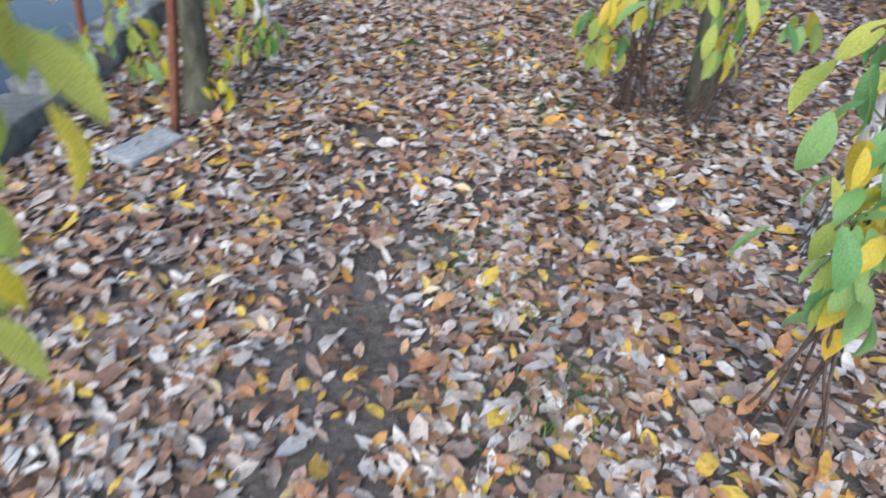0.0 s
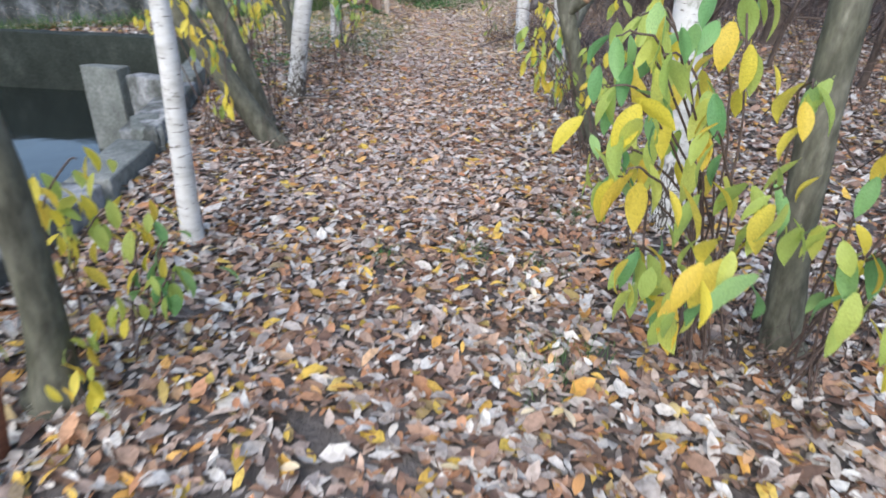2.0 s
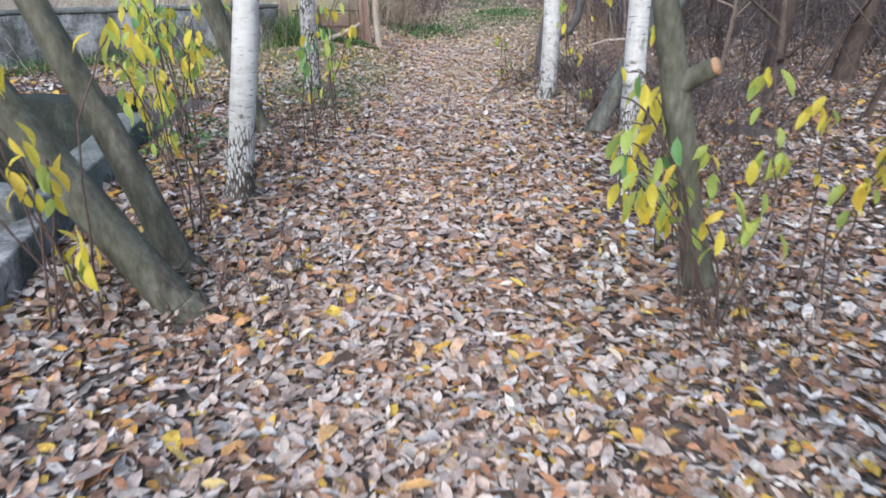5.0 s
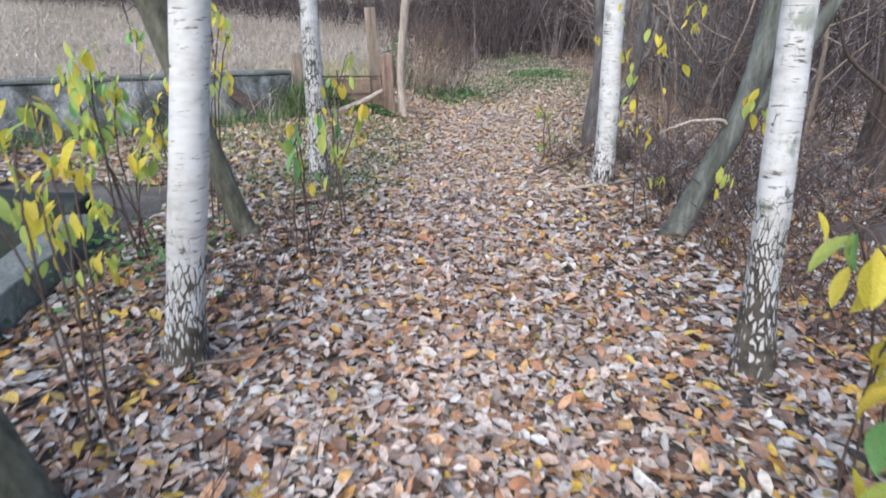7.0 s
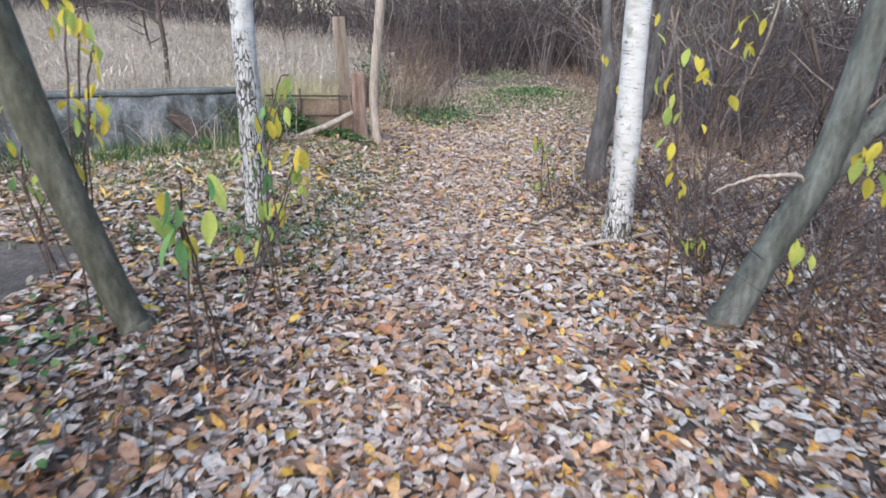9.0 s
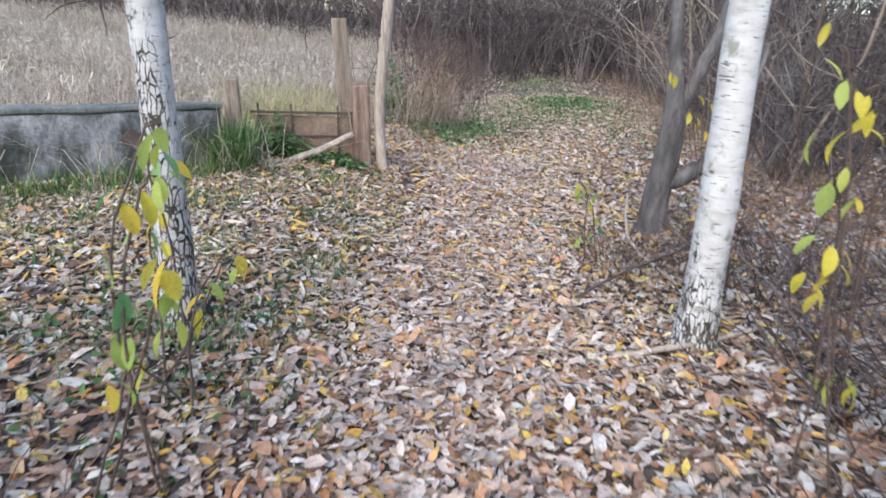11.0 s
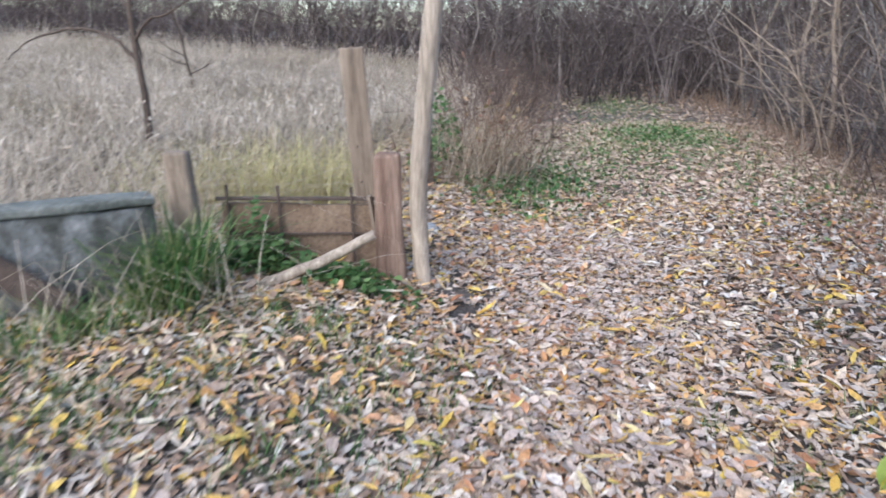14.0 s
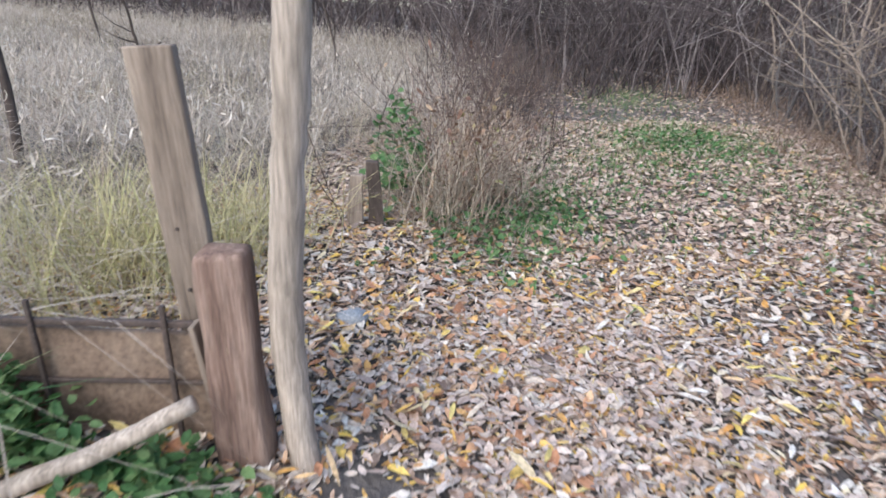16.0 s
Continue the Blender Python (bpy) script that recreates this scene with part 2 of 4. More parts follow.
def birch_bark(name, low, high, reach_to, stain=(0.45, 0.44, 0.42)):
    """White papery bark with dark dashes across it, broken near the foot into black furrows between white plates."""
    m, nt, b = material(name, 0.65)
    c = nt.nodes.new("ShaderNodeTexCoord")
    sep = nt.nodes.new("ShaderNodeSeparateXYZ")
    nt.links.new(c.outputs["Object"], sep.inputs[0])
    white = ramp(nt, noisy(nt, coords(nt, (1, 1, 2.5)), 7.0, 5.0), [(0.3, (0.40, 0.39, 0.37)), (0.5, (0.56, 0.555, 0.545)), (0.7, (0.64, 0.64, 0.64))])
    dash = ramp(nt, noisy(nt, coords(nt, (13, 13, 75)), 1.0, 4.0, 0.6), [(0.60, (0, 0, 0)), (0.66, (1, 1, 1))])
    col = mix(nt, dash, white, (0.14, 0.12, 0.105))
    lichen = ramp(nt, noisy(nt, coords(nt, (1, 1, 0.7)), 11.0, 5.0, 0.65), [(0.56, (0, 0, 0)), (0.66, (0.75, 0.75, 0.75))])
    col = mix(nt, lichen, col, stain)
    v = nt.nodes.new("ShaderNodeTexVoronoi")
    v.feature = "DISTANCE_TO_EDGE"
    v.inputs["Scale"].default_value = 1.0
    warp = nt.nodes.new("ShaderNodeVectorMath")
    warp.operation = "MULTIPLY_ADD"
    wobble = node(nt, "ShaderNodeTexNoise", Scale=9.0, Detail=3.0)
    nt.links.new(c.outputs["Object"], wobble.inputs["Vector"])
    nt.links.new(wobble.outputs["Color"], warp.inputs[0])
    warp.inputs[1].default_value = (2.2, 2.2, 1.6)
    nt.links.new(coords(nt, (50, 50, 13)), warp.inputs[2])
    nt.links.new(warp.outputs[0], v.inputs["Vector"])
    reach = nt.nodes.new("ShaderNodeMapRange")
    reach.inputs[1].default_value, reach.inputs[2].default_value = 0.0, reach_to
    reach.inputs[3].default_value, reach.inputs[4].default_value = low, high
    nt.links.new(sep.outputs[2], reach.inputs[0])
    wide = nt.nodes.new("ShaderNodeMath")
    wide.operation = "MULTIPLY_ADD"
    nt.links.new(noisy(nt, coords(nt, (1, 1, 0.6)), 9.0, 3.0), wide.inputs[0])
    wide.inputs[1].default_value = 0.62
    nt.links.new(reach.outputs[0], wide.inputs[2])
    sub = nt.nodes.new("ShaderNodeMath")
    sub.operation = "SUBTRACT"
    nt.links.new(wide.outputs[0], sub.inputs[0])
    nt.links.new(v.outputs[0], sub.inputs[1])
    crack = ramp(nt, sub.outputs[0], [(0.06, (0, 0, 0)), (0.13, (1, 1, 1))])
    dark = ramp(nt, noisy(nt, coords(nt), 16.0), [(0.35, (0.04, 0.034, 0.029)), (0.65, (0.12, 0.105, 0.088))])
    nt.links.new(mix(nt, crack, col, dark), b.inputs["Base Color"])
    inv = nt.nodes.new("ShaderNodeMath")
    inv.operation = "SUBTRACT"
    inv.inputs[0].default_value = 1.0
    nt.links.new(crack, inv.inputs[1])
    bump(nt, b, inv.outputs[0], 0.8, 0.012)
    return m


birch = birch_bark("birch_bark", 0.05, -0.36, 0.8)
birch_clean = birch_bark("birch_bark_clean", -0.32, -0.42, 0.5)
birch_rough = birch_bark("birch_bark_furrowed", -0.09, -0.24, 2.0)
birch_grey = birch_bark("birch_bark_grey_foot", 0.10, -0.30, 1.0, (0.20, 0.22, 0.17))
birch_lichen = birch_bark("birch_bark_lichen", -0.05, -0.34, 0.8, (0.20, 0.21, 0.16))
BIRCHES = (birch, birch_clean, birch_rough, birch_lichen, birch_grey)
water, wnt, wb = material("dark_water", 0.06)
wb.inputs["Base Color"].default_value = (0.012, 0.016, 0.015, 1)
wb.inputs["Specular IOR Level"].default_value = 0.6
bump(wnt, wb, noisy(wnt, coords(wnt), 3.0, 2.0), 0.06, 0.05)


# ---- builders ----
def mesh(name, verts, faces, mat, flat=False):
    me = bpy.data.meshes.new(name)
    me.from_pydata([tuple(v) for v in verts], [], faces)
    me.materials.append(mat)
    if not flat:
        me.shade_smooth()
    return me


def quads(name, verts, loops, sizes, mat, flat=False):
    """A large mesh from numpy arrays: vertices, corner indices, corners per face."""
    me = bpy.data.meshes.new(name)
    me.vertices.add(len(verts))
    me.vertices.foreach_set("co", np.asarray(verts, np.float32).ravel())
    me.loops.add(len(loops))
    me.loops.foreach_set("vertex_index", np.asarray(loops, np.int32))
    me.polygons.add(len(sizes))
    sizes = np.asarray(sizes, np.int32)
    me.polygons.foreach_set("loop_start", np.concatenate(([0], np.cumsum(sizes)[:-1])).astype(np.int32))
    me.update(calc_edges=True)
    me.validate()
    me.materials.append(mat)
    if not flat:
        me.shade_smooth()
    return me


def thing(name, at, label, category, group="", kind=""):
    ob = new(name)
    ob.empty_display_size = 0.1
    ob.location = at
    return tagged(ob, label, category, group, kind)


def child(name, me, parent, label="", at=(0, 0, 0)):
    ob = new(name, me)
    ob.parent, ob.location = parent, at
    return tagged(ob, label)


def part(name, bm, mat, parent, label="", at=(0, 0, 0), flat=False):
    me = bpy.data.meshes.new(name)
    bm.to_mesh(me)
    bm.free()
    me.materials.append(mat)
    if not flat:
        me.shade_smooth()
    return child(name, me, parent, label, at)


def tube_arrays(lines, sides=5, lump=0.0, caps=False):
    """Verts and faces of tapered tubes: each line is a list of (x, y, z, radius)."""
    verts, faces = [], []
    for line in lines:
        p = np.array([q[:3] for q in line], float)
        r = [q[3] for q in line]
        d = np.gradient(p, axis=0)
        d /= np.linalg.norm(d, axis=1, keepdims=True) + 1e-9
        whole = np.abs(p[-1] - p[0])
        up = np.array([0, 0, 1.0]) if whole[2] < 0.8 * np.linalg.norm(whole) else np.array([1.0, 0.02, 0])
        a = np.cross(d, up)
        a /= np.linalg.norm(a, axis=1, keepdims=True) + 1e-9
        b = np.cross(d, a)
        o = len(verts)
        for i in range(len(p)):
            for k in range(sides):
                w = 2 * math.pi * k / sides
                rr = r[i]
                if lump:
                    rr *= 1 + lump * noise.noise(Vector((math.cos(w) * 1.7 + p[0][0], math.sin(w) * 1.7, p[i][2] * 3.1)))
                verts.append(p[i] + rr * (math.cos(w) * a[i] + math.sin(w) * b[i]))
        for i in range(len(p) - 1):
            for k in range(sides):
                k2 = (k + 1) % sides
                faces.append((o + i * sides + k, o + i * sides + k2, o + (i + 1) * sides + k2, o + (i + 1) * sides + k))
        if caps:
            faces.append(tuple(o + k for k in range(sides))[::-1])
            faces.append(tuple(o + (len(p) - 1) * sides + k for k in range(sides)))
    return verts, faces


def tubes(name, lines, mat, sides=5, lump=0.0, caps=False):
    return mesh(name, *tube_arrays(lines, sides, lump, caps), mat)


def bent(points, steps=6, wobble=0.0):
    """A smooth line through (x, y, z, r) points, with a little wobble."""
    pts = np.array(points, float)
    n = len(pts)
    out = []
    for i in range(n - 1):
        p0, p1, p2, p3 = pts[max(i - 1, 0)], pts[i], pts[i + 1], pts[min(i + 2, n - 1)]
        for s in range(steps + (i == n - 2)):
            u = s / steps
            q = 0.5 * (2 * p1 + (p2 - p0) * u + (2 * p0 - 5 * p1 + 4 * p2 - p3) * u * u + (3 * p1 - p0 - 3 * p2 + p3) * u ** 3)
            if wobble and out:
                q[:3] += rng.normal(0, wobble, 3)
            q[3] = max(q[3], 0.001)
            out.append(tuple(q))
    return out


LEAF_UV = np.array([(0, 0), (0.28, -0.42), (0.28, 0), (0.28, 0.42), (0.68, -0.40), (0.68, 0), (0.68, 0.40), (1, 0)])
LEAF_LOOPS = np.array([0, 1, 2, 0, 2, 3, 1, 4, 5, 2, 2, 5, 6, 3, 4, 7, 5, 5, 7, 6])
LEAF_SIZES = np.array([3, 3, 4, 4, 3, 3])


def leaves_mesh(name, place, yaw, pitch, roll, length, width, mat, curl=0.25):
    """Many leaves in one mesh: a folded, curled blade of eight points each, at place, turned by yaw, pitch and roll."""
    n = len(place)
    u, v = LEAF_UV[:, 0], LEAF_UV[:, 1]
    cu = rng.normal(0, curl, (n, 1))
    fold = rng.uniform(0.0, 0.5, (n, 1))
    x = (u[None] - 0.5) * length[:, None]
    y = v[None] * width[:, None] * rng.uniform(0.85, 1.15, (n, 8))
    z = cu * length[:, None] * ((u[None] - 0.5) ** 2 * 2 - 0.2) + fold * np.abs(y) + rng.normal(0, 0.02, (n, 8)) * length[:, None]
    cr, sr = np.cos(roll)[:, None], np.sin(roll)[:, None]
    y, z = y * cr - z * sr, y * sr + z * cr
    cp, sp = np.cos(pitch)[:, None], np.sin(pitch)[:, None]
    x, z = x * cp - z * sp, x * sp + z * cp
    cy, sy = np.cos(yaw)[:, None], np.sin(yaw)[:, None]
    x, y = x * cy - y * sy, x * sy + y * cy
    verts = np.stack([x, y, z], -1) + place[:, None]
    loops = (LEAF_LOOPS[None] + 8 * np.arange(n)[:, None]).ravel()
    return quads(name, verts.reshape(-1, 3), loops, np.tile(LEAF_SIZES, n), mat)


def blades_mesh(name, place, length, width, mat, lean=0.35, droop=0.3):
    """Many grass blades: two quads and a tip each, bending over."""
    n = len(place)
    yaw = rng.uniform(0, 2 * math.pi, n)
    ln = np.abs(rng.normal(0, lean, n))
    dr = rng.uniform(0, droop, n)
    d = np.stack([np.cos(yaw), np.sin(yaw), 0 * yaw], -1)
    s = np.stack([-np.sin(yaw), np.cos(yaw), 0 * yaw], -1)
    rows = []
    for u, w in ((0, 1.0), (0.4, 0.85), (0.75, 0.55)):
        c = place + d * (length * (ln * u + dr * u * u))[:, None]
        c[:, 2] += length * (u - 0.35 * dr * u * u)
        rows += [c - s * (width * w / 2)[:, None], c + s * (width * w / 2)[:, None]]
    c = place + d * (length * (ln + dr))[:, None]
    c[:, 2] += length * (1 - 0.5 * dr)
    rows.append(c)
    verts = np.stack(rows, 1).reshape(-1, 3)
    loops = (np.array([0, 1, 3, 2, 2, 3, 5, 4, 4, 5, 6])[None] + 7 * np.arange(n)[:, None]).ravel()
    return quads(name, verts, loops, np.tile([4, 4, 3], n), mat)


def rough_box(size, cuts=6, rough=0.01, bevel=0.012, seed=0.0, taper=1.0):
    """A worn block standing on z = 0: bevelled, cut up and roughened."""
    bm = bmesh.new()
    bmesh.ops.create_cube(bm, size=1)
    for v in bm.verts:
        k = taper if v.co.z > 0 else 1
        v.co = Vector((v.co.x * size[0] * k, v.co.y * size[1] * k, (v.co.z + 0.5) * size[2]))
    bmesh.ops.bevel(bm, geom=bm.edges[:], offset=bevel, segments=2, affect="EDGES", profile=0.6)
    longest = max(range(3), key=lambda i: size[i])
    axis = Vector([1.0 if i == longest else 0.0 for i in range(3)])
    low = -size[longest] / 2 if longest < 2 else 0
    for i in range(1, cuts):
        at = axis * (low + size[longest] * i / cuts)
        bmesh.ops.bisect_plane(bm, geom=bm.verts[:] + bm.edges[:] + bm.faces[:], plane_co=at, plane_no=axis)
    for v in bm.verts:
        v.co += noise.noise_vector(v.co * 4 + Vector((seed, seed * 2, 0))) * rough
    return bm


# ---- ground ----
def axis_steps(points):
    out = []
    for a, b, s in points:
        out += list(np.arange(a, b - 1e-6, s))
    return np.array(out + [points[-1][1]])


gx = axis_steps([(-300, -60, 40), (-60, -12, 4), (-12, -7, 0.5), (-7, 4, 0.1), (4, 12, 0.5), (12, 60, 4), (60, 300, 40)])
gy = axis_steps([(-300, -60, 40), (-60, -4, 4), (-4, 0, 0.4), (0, 16, 0.1), (16, 30, 0.5), (30, 60, 3), (60, 300, 40)])
X, Y = np.meshgrid(gx, gy, indexing="ij")
Z = height(X, Y)
ny = len(gy)
ii, jj = np.meshgrid(np.arange(len(gx) - 1), np.arange(ny - 1), indexing="ij")
a = (ii * ny + jj).ravel()
loops = np.stack([a, a + ny, a + ny + 1, a + 1], -1).ravel()
ground = new("ground", quads("ground", np.stack([X, Y, Z], -1).reshape(-1, 3), loops, np.full(len(a), 4), soil))
tagged(ground, "dark bare soil under a carpet of autumn leaves", "ground", kind="structure")


# ---- trees ----
def limbs_above(points, count, low, spread, radius):
    """Bare limbs that leave the upper trunk."""
    p = np.array(points)
    lines = []
    for i in range(count):
        z = rng.uniform(low, p[-1][2] - 0.2)
        c = [np.interp(z, p[:, 2], p[:, k]) for k in range(3)]
        w = rng.uniform(0, 2 * math.pi)
        n = rng.uniform(0.6, 1.0) * spread
        lines.append(bent([(*c, radius), (c[0] + 0.4 * n * math.cos(w), c[1] + 0.4 * n * math.sin(w), c[2] + 0.35 * n, radius * 0.6),
                           (c[0] + n * math.cos(w), c[1] + n * math.sin(w), c[2] + 0.55 * n, radius * 0.2)], 4, 0.012))
    return lines


def tree(name, base, points, mat, label, category, crown=220, limbs=6, sides=14, low=2.1, flare=1.35, lump=0.12):
    """points: (x, y, z, radius) up the trunk, in the world; the tree carries limbs and thin leaves above head height."""
    x, y = base
    z = hz(x, y)
    root = thing(name, (x, y, z), label, category, "trees along the path")
    local = [(px - x, py - y, pz - z, r) for px, py, pz, r in points]
    first = local[0]
    run_x, run_y = [(local[1][i] - first[i]) / (local[1][2] - first[2]) for i in (0, 1)]
    line = [(first[0] - 0.3 * run_x, first[1] - 0.3 * run_y, -0.3, first[3] * flare * 1.3), (first[0], first[1], 0.0, first[3] * flare), (*[first[i] + (local[1][i] - first[i]) * 0.12 for i in range(3)], first[3] * 1.05)] + local[1:]
    end = np.array(local[-1])
    way = end - np.array(local[-2])
    way[:3] /= np.linalg.norm(way[:3])
    while line[-1][2] < 4.6:
        q = np.array(line[-1])
        way[:2] *= 0.8
        q[:3] += way[:3] * 0.8
        q[3] *= 0.84
        line.append(tuple(q))
    full = bent(line, 8)
    child("trunk", tubes("trunk", [full], mat, sides, lump, True), root)
    if limbs:
        arms = limbs_above(full, limbs, low, 1.3, 0.022)
        for arm in arms:
            child("limb", tubes("limb", [arm], twig_grey if mat in BIRCHES else mat, 6), root)
        tips = np.array([q[:3] for arm in arms for q in arm[3:]])
        place = tips[rng.integers(0, len(tips), crown)] + rng.normal(0, 0.16, (crown, 3))
        place[:, 2] = np.maximum(place[:, 2], 2.05)
        tagged(child("crown", leaves_mesh("crown", place, rng.uniform(0, 6.3, crown), rng.normal(-0.9, 0.4, crown), rng.normal(0, 0.6, crown),
                                          rng.uniform(0.05, 0.08, crown), rng.uniform(0.03, 0.045, crown), crown_leaves), root, "thin crown of yellowing leaves"), kind="stuff")
    return root


BIRCH = "white birch tree with black furrows at its foot"
tree("birch_tree", (-1.36, 4.08), [(-1.36, 4.08, 0.04, 0.054), (-1.35, 4.08, 0.5, 0.049), (-1.335, 4.08, 1.04, 0.046), (-1.34, 4.08, 1.5, 0.044)], birch_clean, "slender white birch with mostly clean bark, leaning slightly", "birch", flare=1.15)
tree("birch_tree", (-1.54, 7.03), [(-1.54, 7.03, 0.08, 0.088), (-1.47, 7.03, 0.6, 0.077), (-1.32, 7.03, 1.6, 0.072)], birch, "white birch with black furrowed foot beside the basin", "birch")
tree("birch_tree", (-1.68, 9.94), [(-1.68, 9.94, 0.15, 0.086), (-1.69, 9.94, 0.8, 0.078), (-1.70, 9.94, 1.65, 0.072)], birch_rough, "birch with dense dark furrows in flaking white bark", "birch")
tree("birch_tree", (0.92, 10.43), [(0.92, 10.43, 0.08, 0.105), (0.90, 10.43, 0.7, 0.092), (0.84, 10.43, 1.8, 0.085)], birch_lichen, "white birch with black furrows, beside dead brush", "birch")
tree("birch_tree", (1.02, 7.22), [(1.02, 7.22, 0.05, 0.088), (0.97, 7.22, 0.6, 0.068), (0.88, 7.22, 1.64, 0.062)], birch_grey, "birch with a broad black furrowed foot and white stem", "birch")
tree("birch_tree", (1.31, 4.56), [(1.31, 4.56, 0.04, 0.10), (1.25, 4.56, 0.6, 0.088), (1.16, 4.56, 1.31, 0.082)], birch_lichen, "white birch with black furrowed foot behind a shrub", "birch")
tree("birch_tree", (1.56, 2.02), [(1.56, 2.02, 0.02, 0.075), (1.53, 2.02, 0.77, 0.066), (1.50, 2.02, 1.4, 0.06)], birch, "slender white birch hidden behind green leaves", "birch")
tree("maple_tree", (-1.36, 2.84), [(-1.33, 2.83, 0.02, 0.085), (-1.29, 2.83, 0.35, 0.062), (-1.28, 2.83, 0.78, 0.057), (-1.31, 2.83, 1.1, 0.055)], bark, "olive-grey trunk leaning behind a rusty steel frame", "tree")
leaning = tree("leaning_tree", (-1.40, 5.74), [(-1.40, 5.74, 0.05, 0.085), (-1.83, 5.76, 0.70, 0.083), (-2.15, 5.80, 1.20, 0.08)], bark, "olive-brown trunk leaning far over the basin", "tree")
tree("leaning_tree", (-1.53, 6.08), [(-1.53, 6.08, 0.07, 0.075), (-1.74, 6.08, 0.73, 0.068), (-1.92, 6.08, 1.18, 0.064)], bark, "olive-brown trunk leaning beside its twin", "tree")
tree("leaning_tree", (-1.82, 8.53), [(-1.82, 8.53, 0.13, 0.068), (-2.08, 8.53, 0.94, 0.075), (-2.24, 8.53, 1.54, 0.095)], bark, "olive trunk leaning away from the path, thicker above", "tree")
bent_tree = tree("leaning_tree", (1.19, 9.05), [(1.19, 9.05, 0.08, 0.085), (1.36, 9.05, 0.55, 0.078), (1.53, 9.05, 1.07, 0.075), (1.60, 9.05, 1.8, 0.07)], bark_mossy, "grey-green trunk bending out over dead brush", "tree")
stubbed = tree("maple_tree", (1.19, 6.1), [(1.13, 6.1, 0.05, 0.075), (0.98, 6.1, 0.5, 0.060), (0.80, 6.1, 1.07, 0.062), (0.66, 6.1, 1.53, 0.052)], bark, "olive-grey trunk with one sawn-off branch stub", "tree")
tree("maple_tree", (1.42, 3.36), [(1.42, 3.36, 0.03, 0.078), (1.34, 3.36, 0.5, 0.064), (1.28, 3.36, 0.92, 0.064), (1.25, 3.36, 1.34, 0.062)], bark, "olive-grey trunk standing in a leafy shrub", "tree")
forked = tree("forked_tree", (1.13, 12.27), [(1.10, 12.27, 0.12, 0.11), (1.10, 12.27, 0.45, 0.105), (1.125, 12.27, 0.75, 0.098), (1.12, 12.27, 1.1, 0.078), (1.05, 12.27, 1.55, 0.05)], bark_grey, "grey gnarled tree that forks above a knotted trunk", "tree")
tree("dark_tree", (3.97, 11.5), [(3.97, 11.5, 0.12, 0.13), (3.95, 11.5, 1.1, 0.11)], bark_dark, "dark bare trunk at the edge of the thicket", "tree", crown=60)
tree("dark_tree", (5.29, 12.14), [(5.29, 12.14, 0.13, 0.14), (5.36, 12.14, 1.1, 0.12)], bark_dark, "dark bare trunk at the edge of the thicket", "tree", crown=60)
# the stub and the fork's arms
stub = child("branch_stub", tubes("branch_stub", [[(-0.39, 0.0, 1.0, 0.045), (-0.33, -0.06, 1.07, 0.046), (-0.28, -0.12, 1.12, 0.044)]], bark, 12, 0.1), stubbed)
child("cut_face", tubes("cut_face", [[(-0.282, -0.118, 1.118, 0.041), (-0.274, -0.126, 1.125, 0.038)]], cut_wood, 12, 0.1, True), stub, "pale sawn face of a branch")
for arm in ([(0.0, 0, 0.92, 0.06), (0.09, 0, 1.2, 0.052), (0.22, 0, 1.6, 0.045), (0.36, 0.05, 2.6, 0.03)],
            [(0.02, 0, 0.42, 0.075), (0.19, 0.02, 0.50, 0.068), (0.34, 0.05, 0.62, 0.064), (0.42, 0.08, 0.95, 0.058), (0.46, 0.1, 1.6, 0.05), (0.6, 0.1, 2.6, 0.03)],
            [(0.40, 0.08, 0.9, 0.03), (0.55, 0.1, 1.1, 0.024), (0.62, 0.1, 1.5, 0.018)]):
    child("limb", tubes("limb", [bent(arm, 6, 0.006)], bark_grey, 10, 0.2), forked)
for arm in ([(0.30, 0, 0.82, 0.062), (0.47, 0.03, 1.02, 0.058), (0.68, 0.06, 1.35, 0.052), (0.95, 0.1, 2.0, 0.035)],
            [(0.30, 0, 0.80, 0.013), (0.12, -0.06, 0.86, 0.010), (-0.12, -0.1, 0.82, 0.007), (-0.24, -0.12, 0.76, 0.004)]):
    child("limb", tubes("limb", [bent(arm, 6, 0.004)], bark_mossy if arm[0][3] > 0.02 else wood_pale, 9, 0.12), bent_tree)


# ---- basin ----
def run(name, x0, y0, x1, y1, z0, z1, thick, mat, parent, label="", cuts=14, rough=0.012, seed=0.0):
    n = math.hypot(x1 - x0, y1 - y0)
    ob = part(name, rough_box((n, thick, z1 - z0), cuts, rough, 0.015, seed), mat, parent, label)
    ob.matrix_basis = Matrix.Translation(((x0 + x1) / 2, (y0 + y1) / 2, z0)) @ Matrix.Rotation(math.atan2(y1 - y0, x1 - x0), 4, "Z")
    return ob


basin = thing("concrete_basin", (0, 0, 0), "old sunken concrete basin with low broken walls and dark water", "basin", kind="structure")
for k, (ya, yb, top) in enumerate(((0.7, 2.6, 0.14), (2.62, 4.38, 0.2), (4.41, 5.2, 0.2), (5.23, 6.7, 0.26), (6.73, 8.35, 0.3))):
    run("curb", basin_edge(ya) - 0.13, ya, basin_edge(yb) - 0.13, yb, -1.25, top, 0.24, concrete if k % 2 else concrete_moss, basin, "", 14, 0.03, k * 3.0)
# concrete_dark carries the basin's inner shade on this wall and the far one.
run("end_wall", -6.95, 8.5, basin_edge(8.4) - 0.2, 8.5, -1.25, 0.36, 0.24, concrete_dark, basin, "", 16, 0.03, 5)
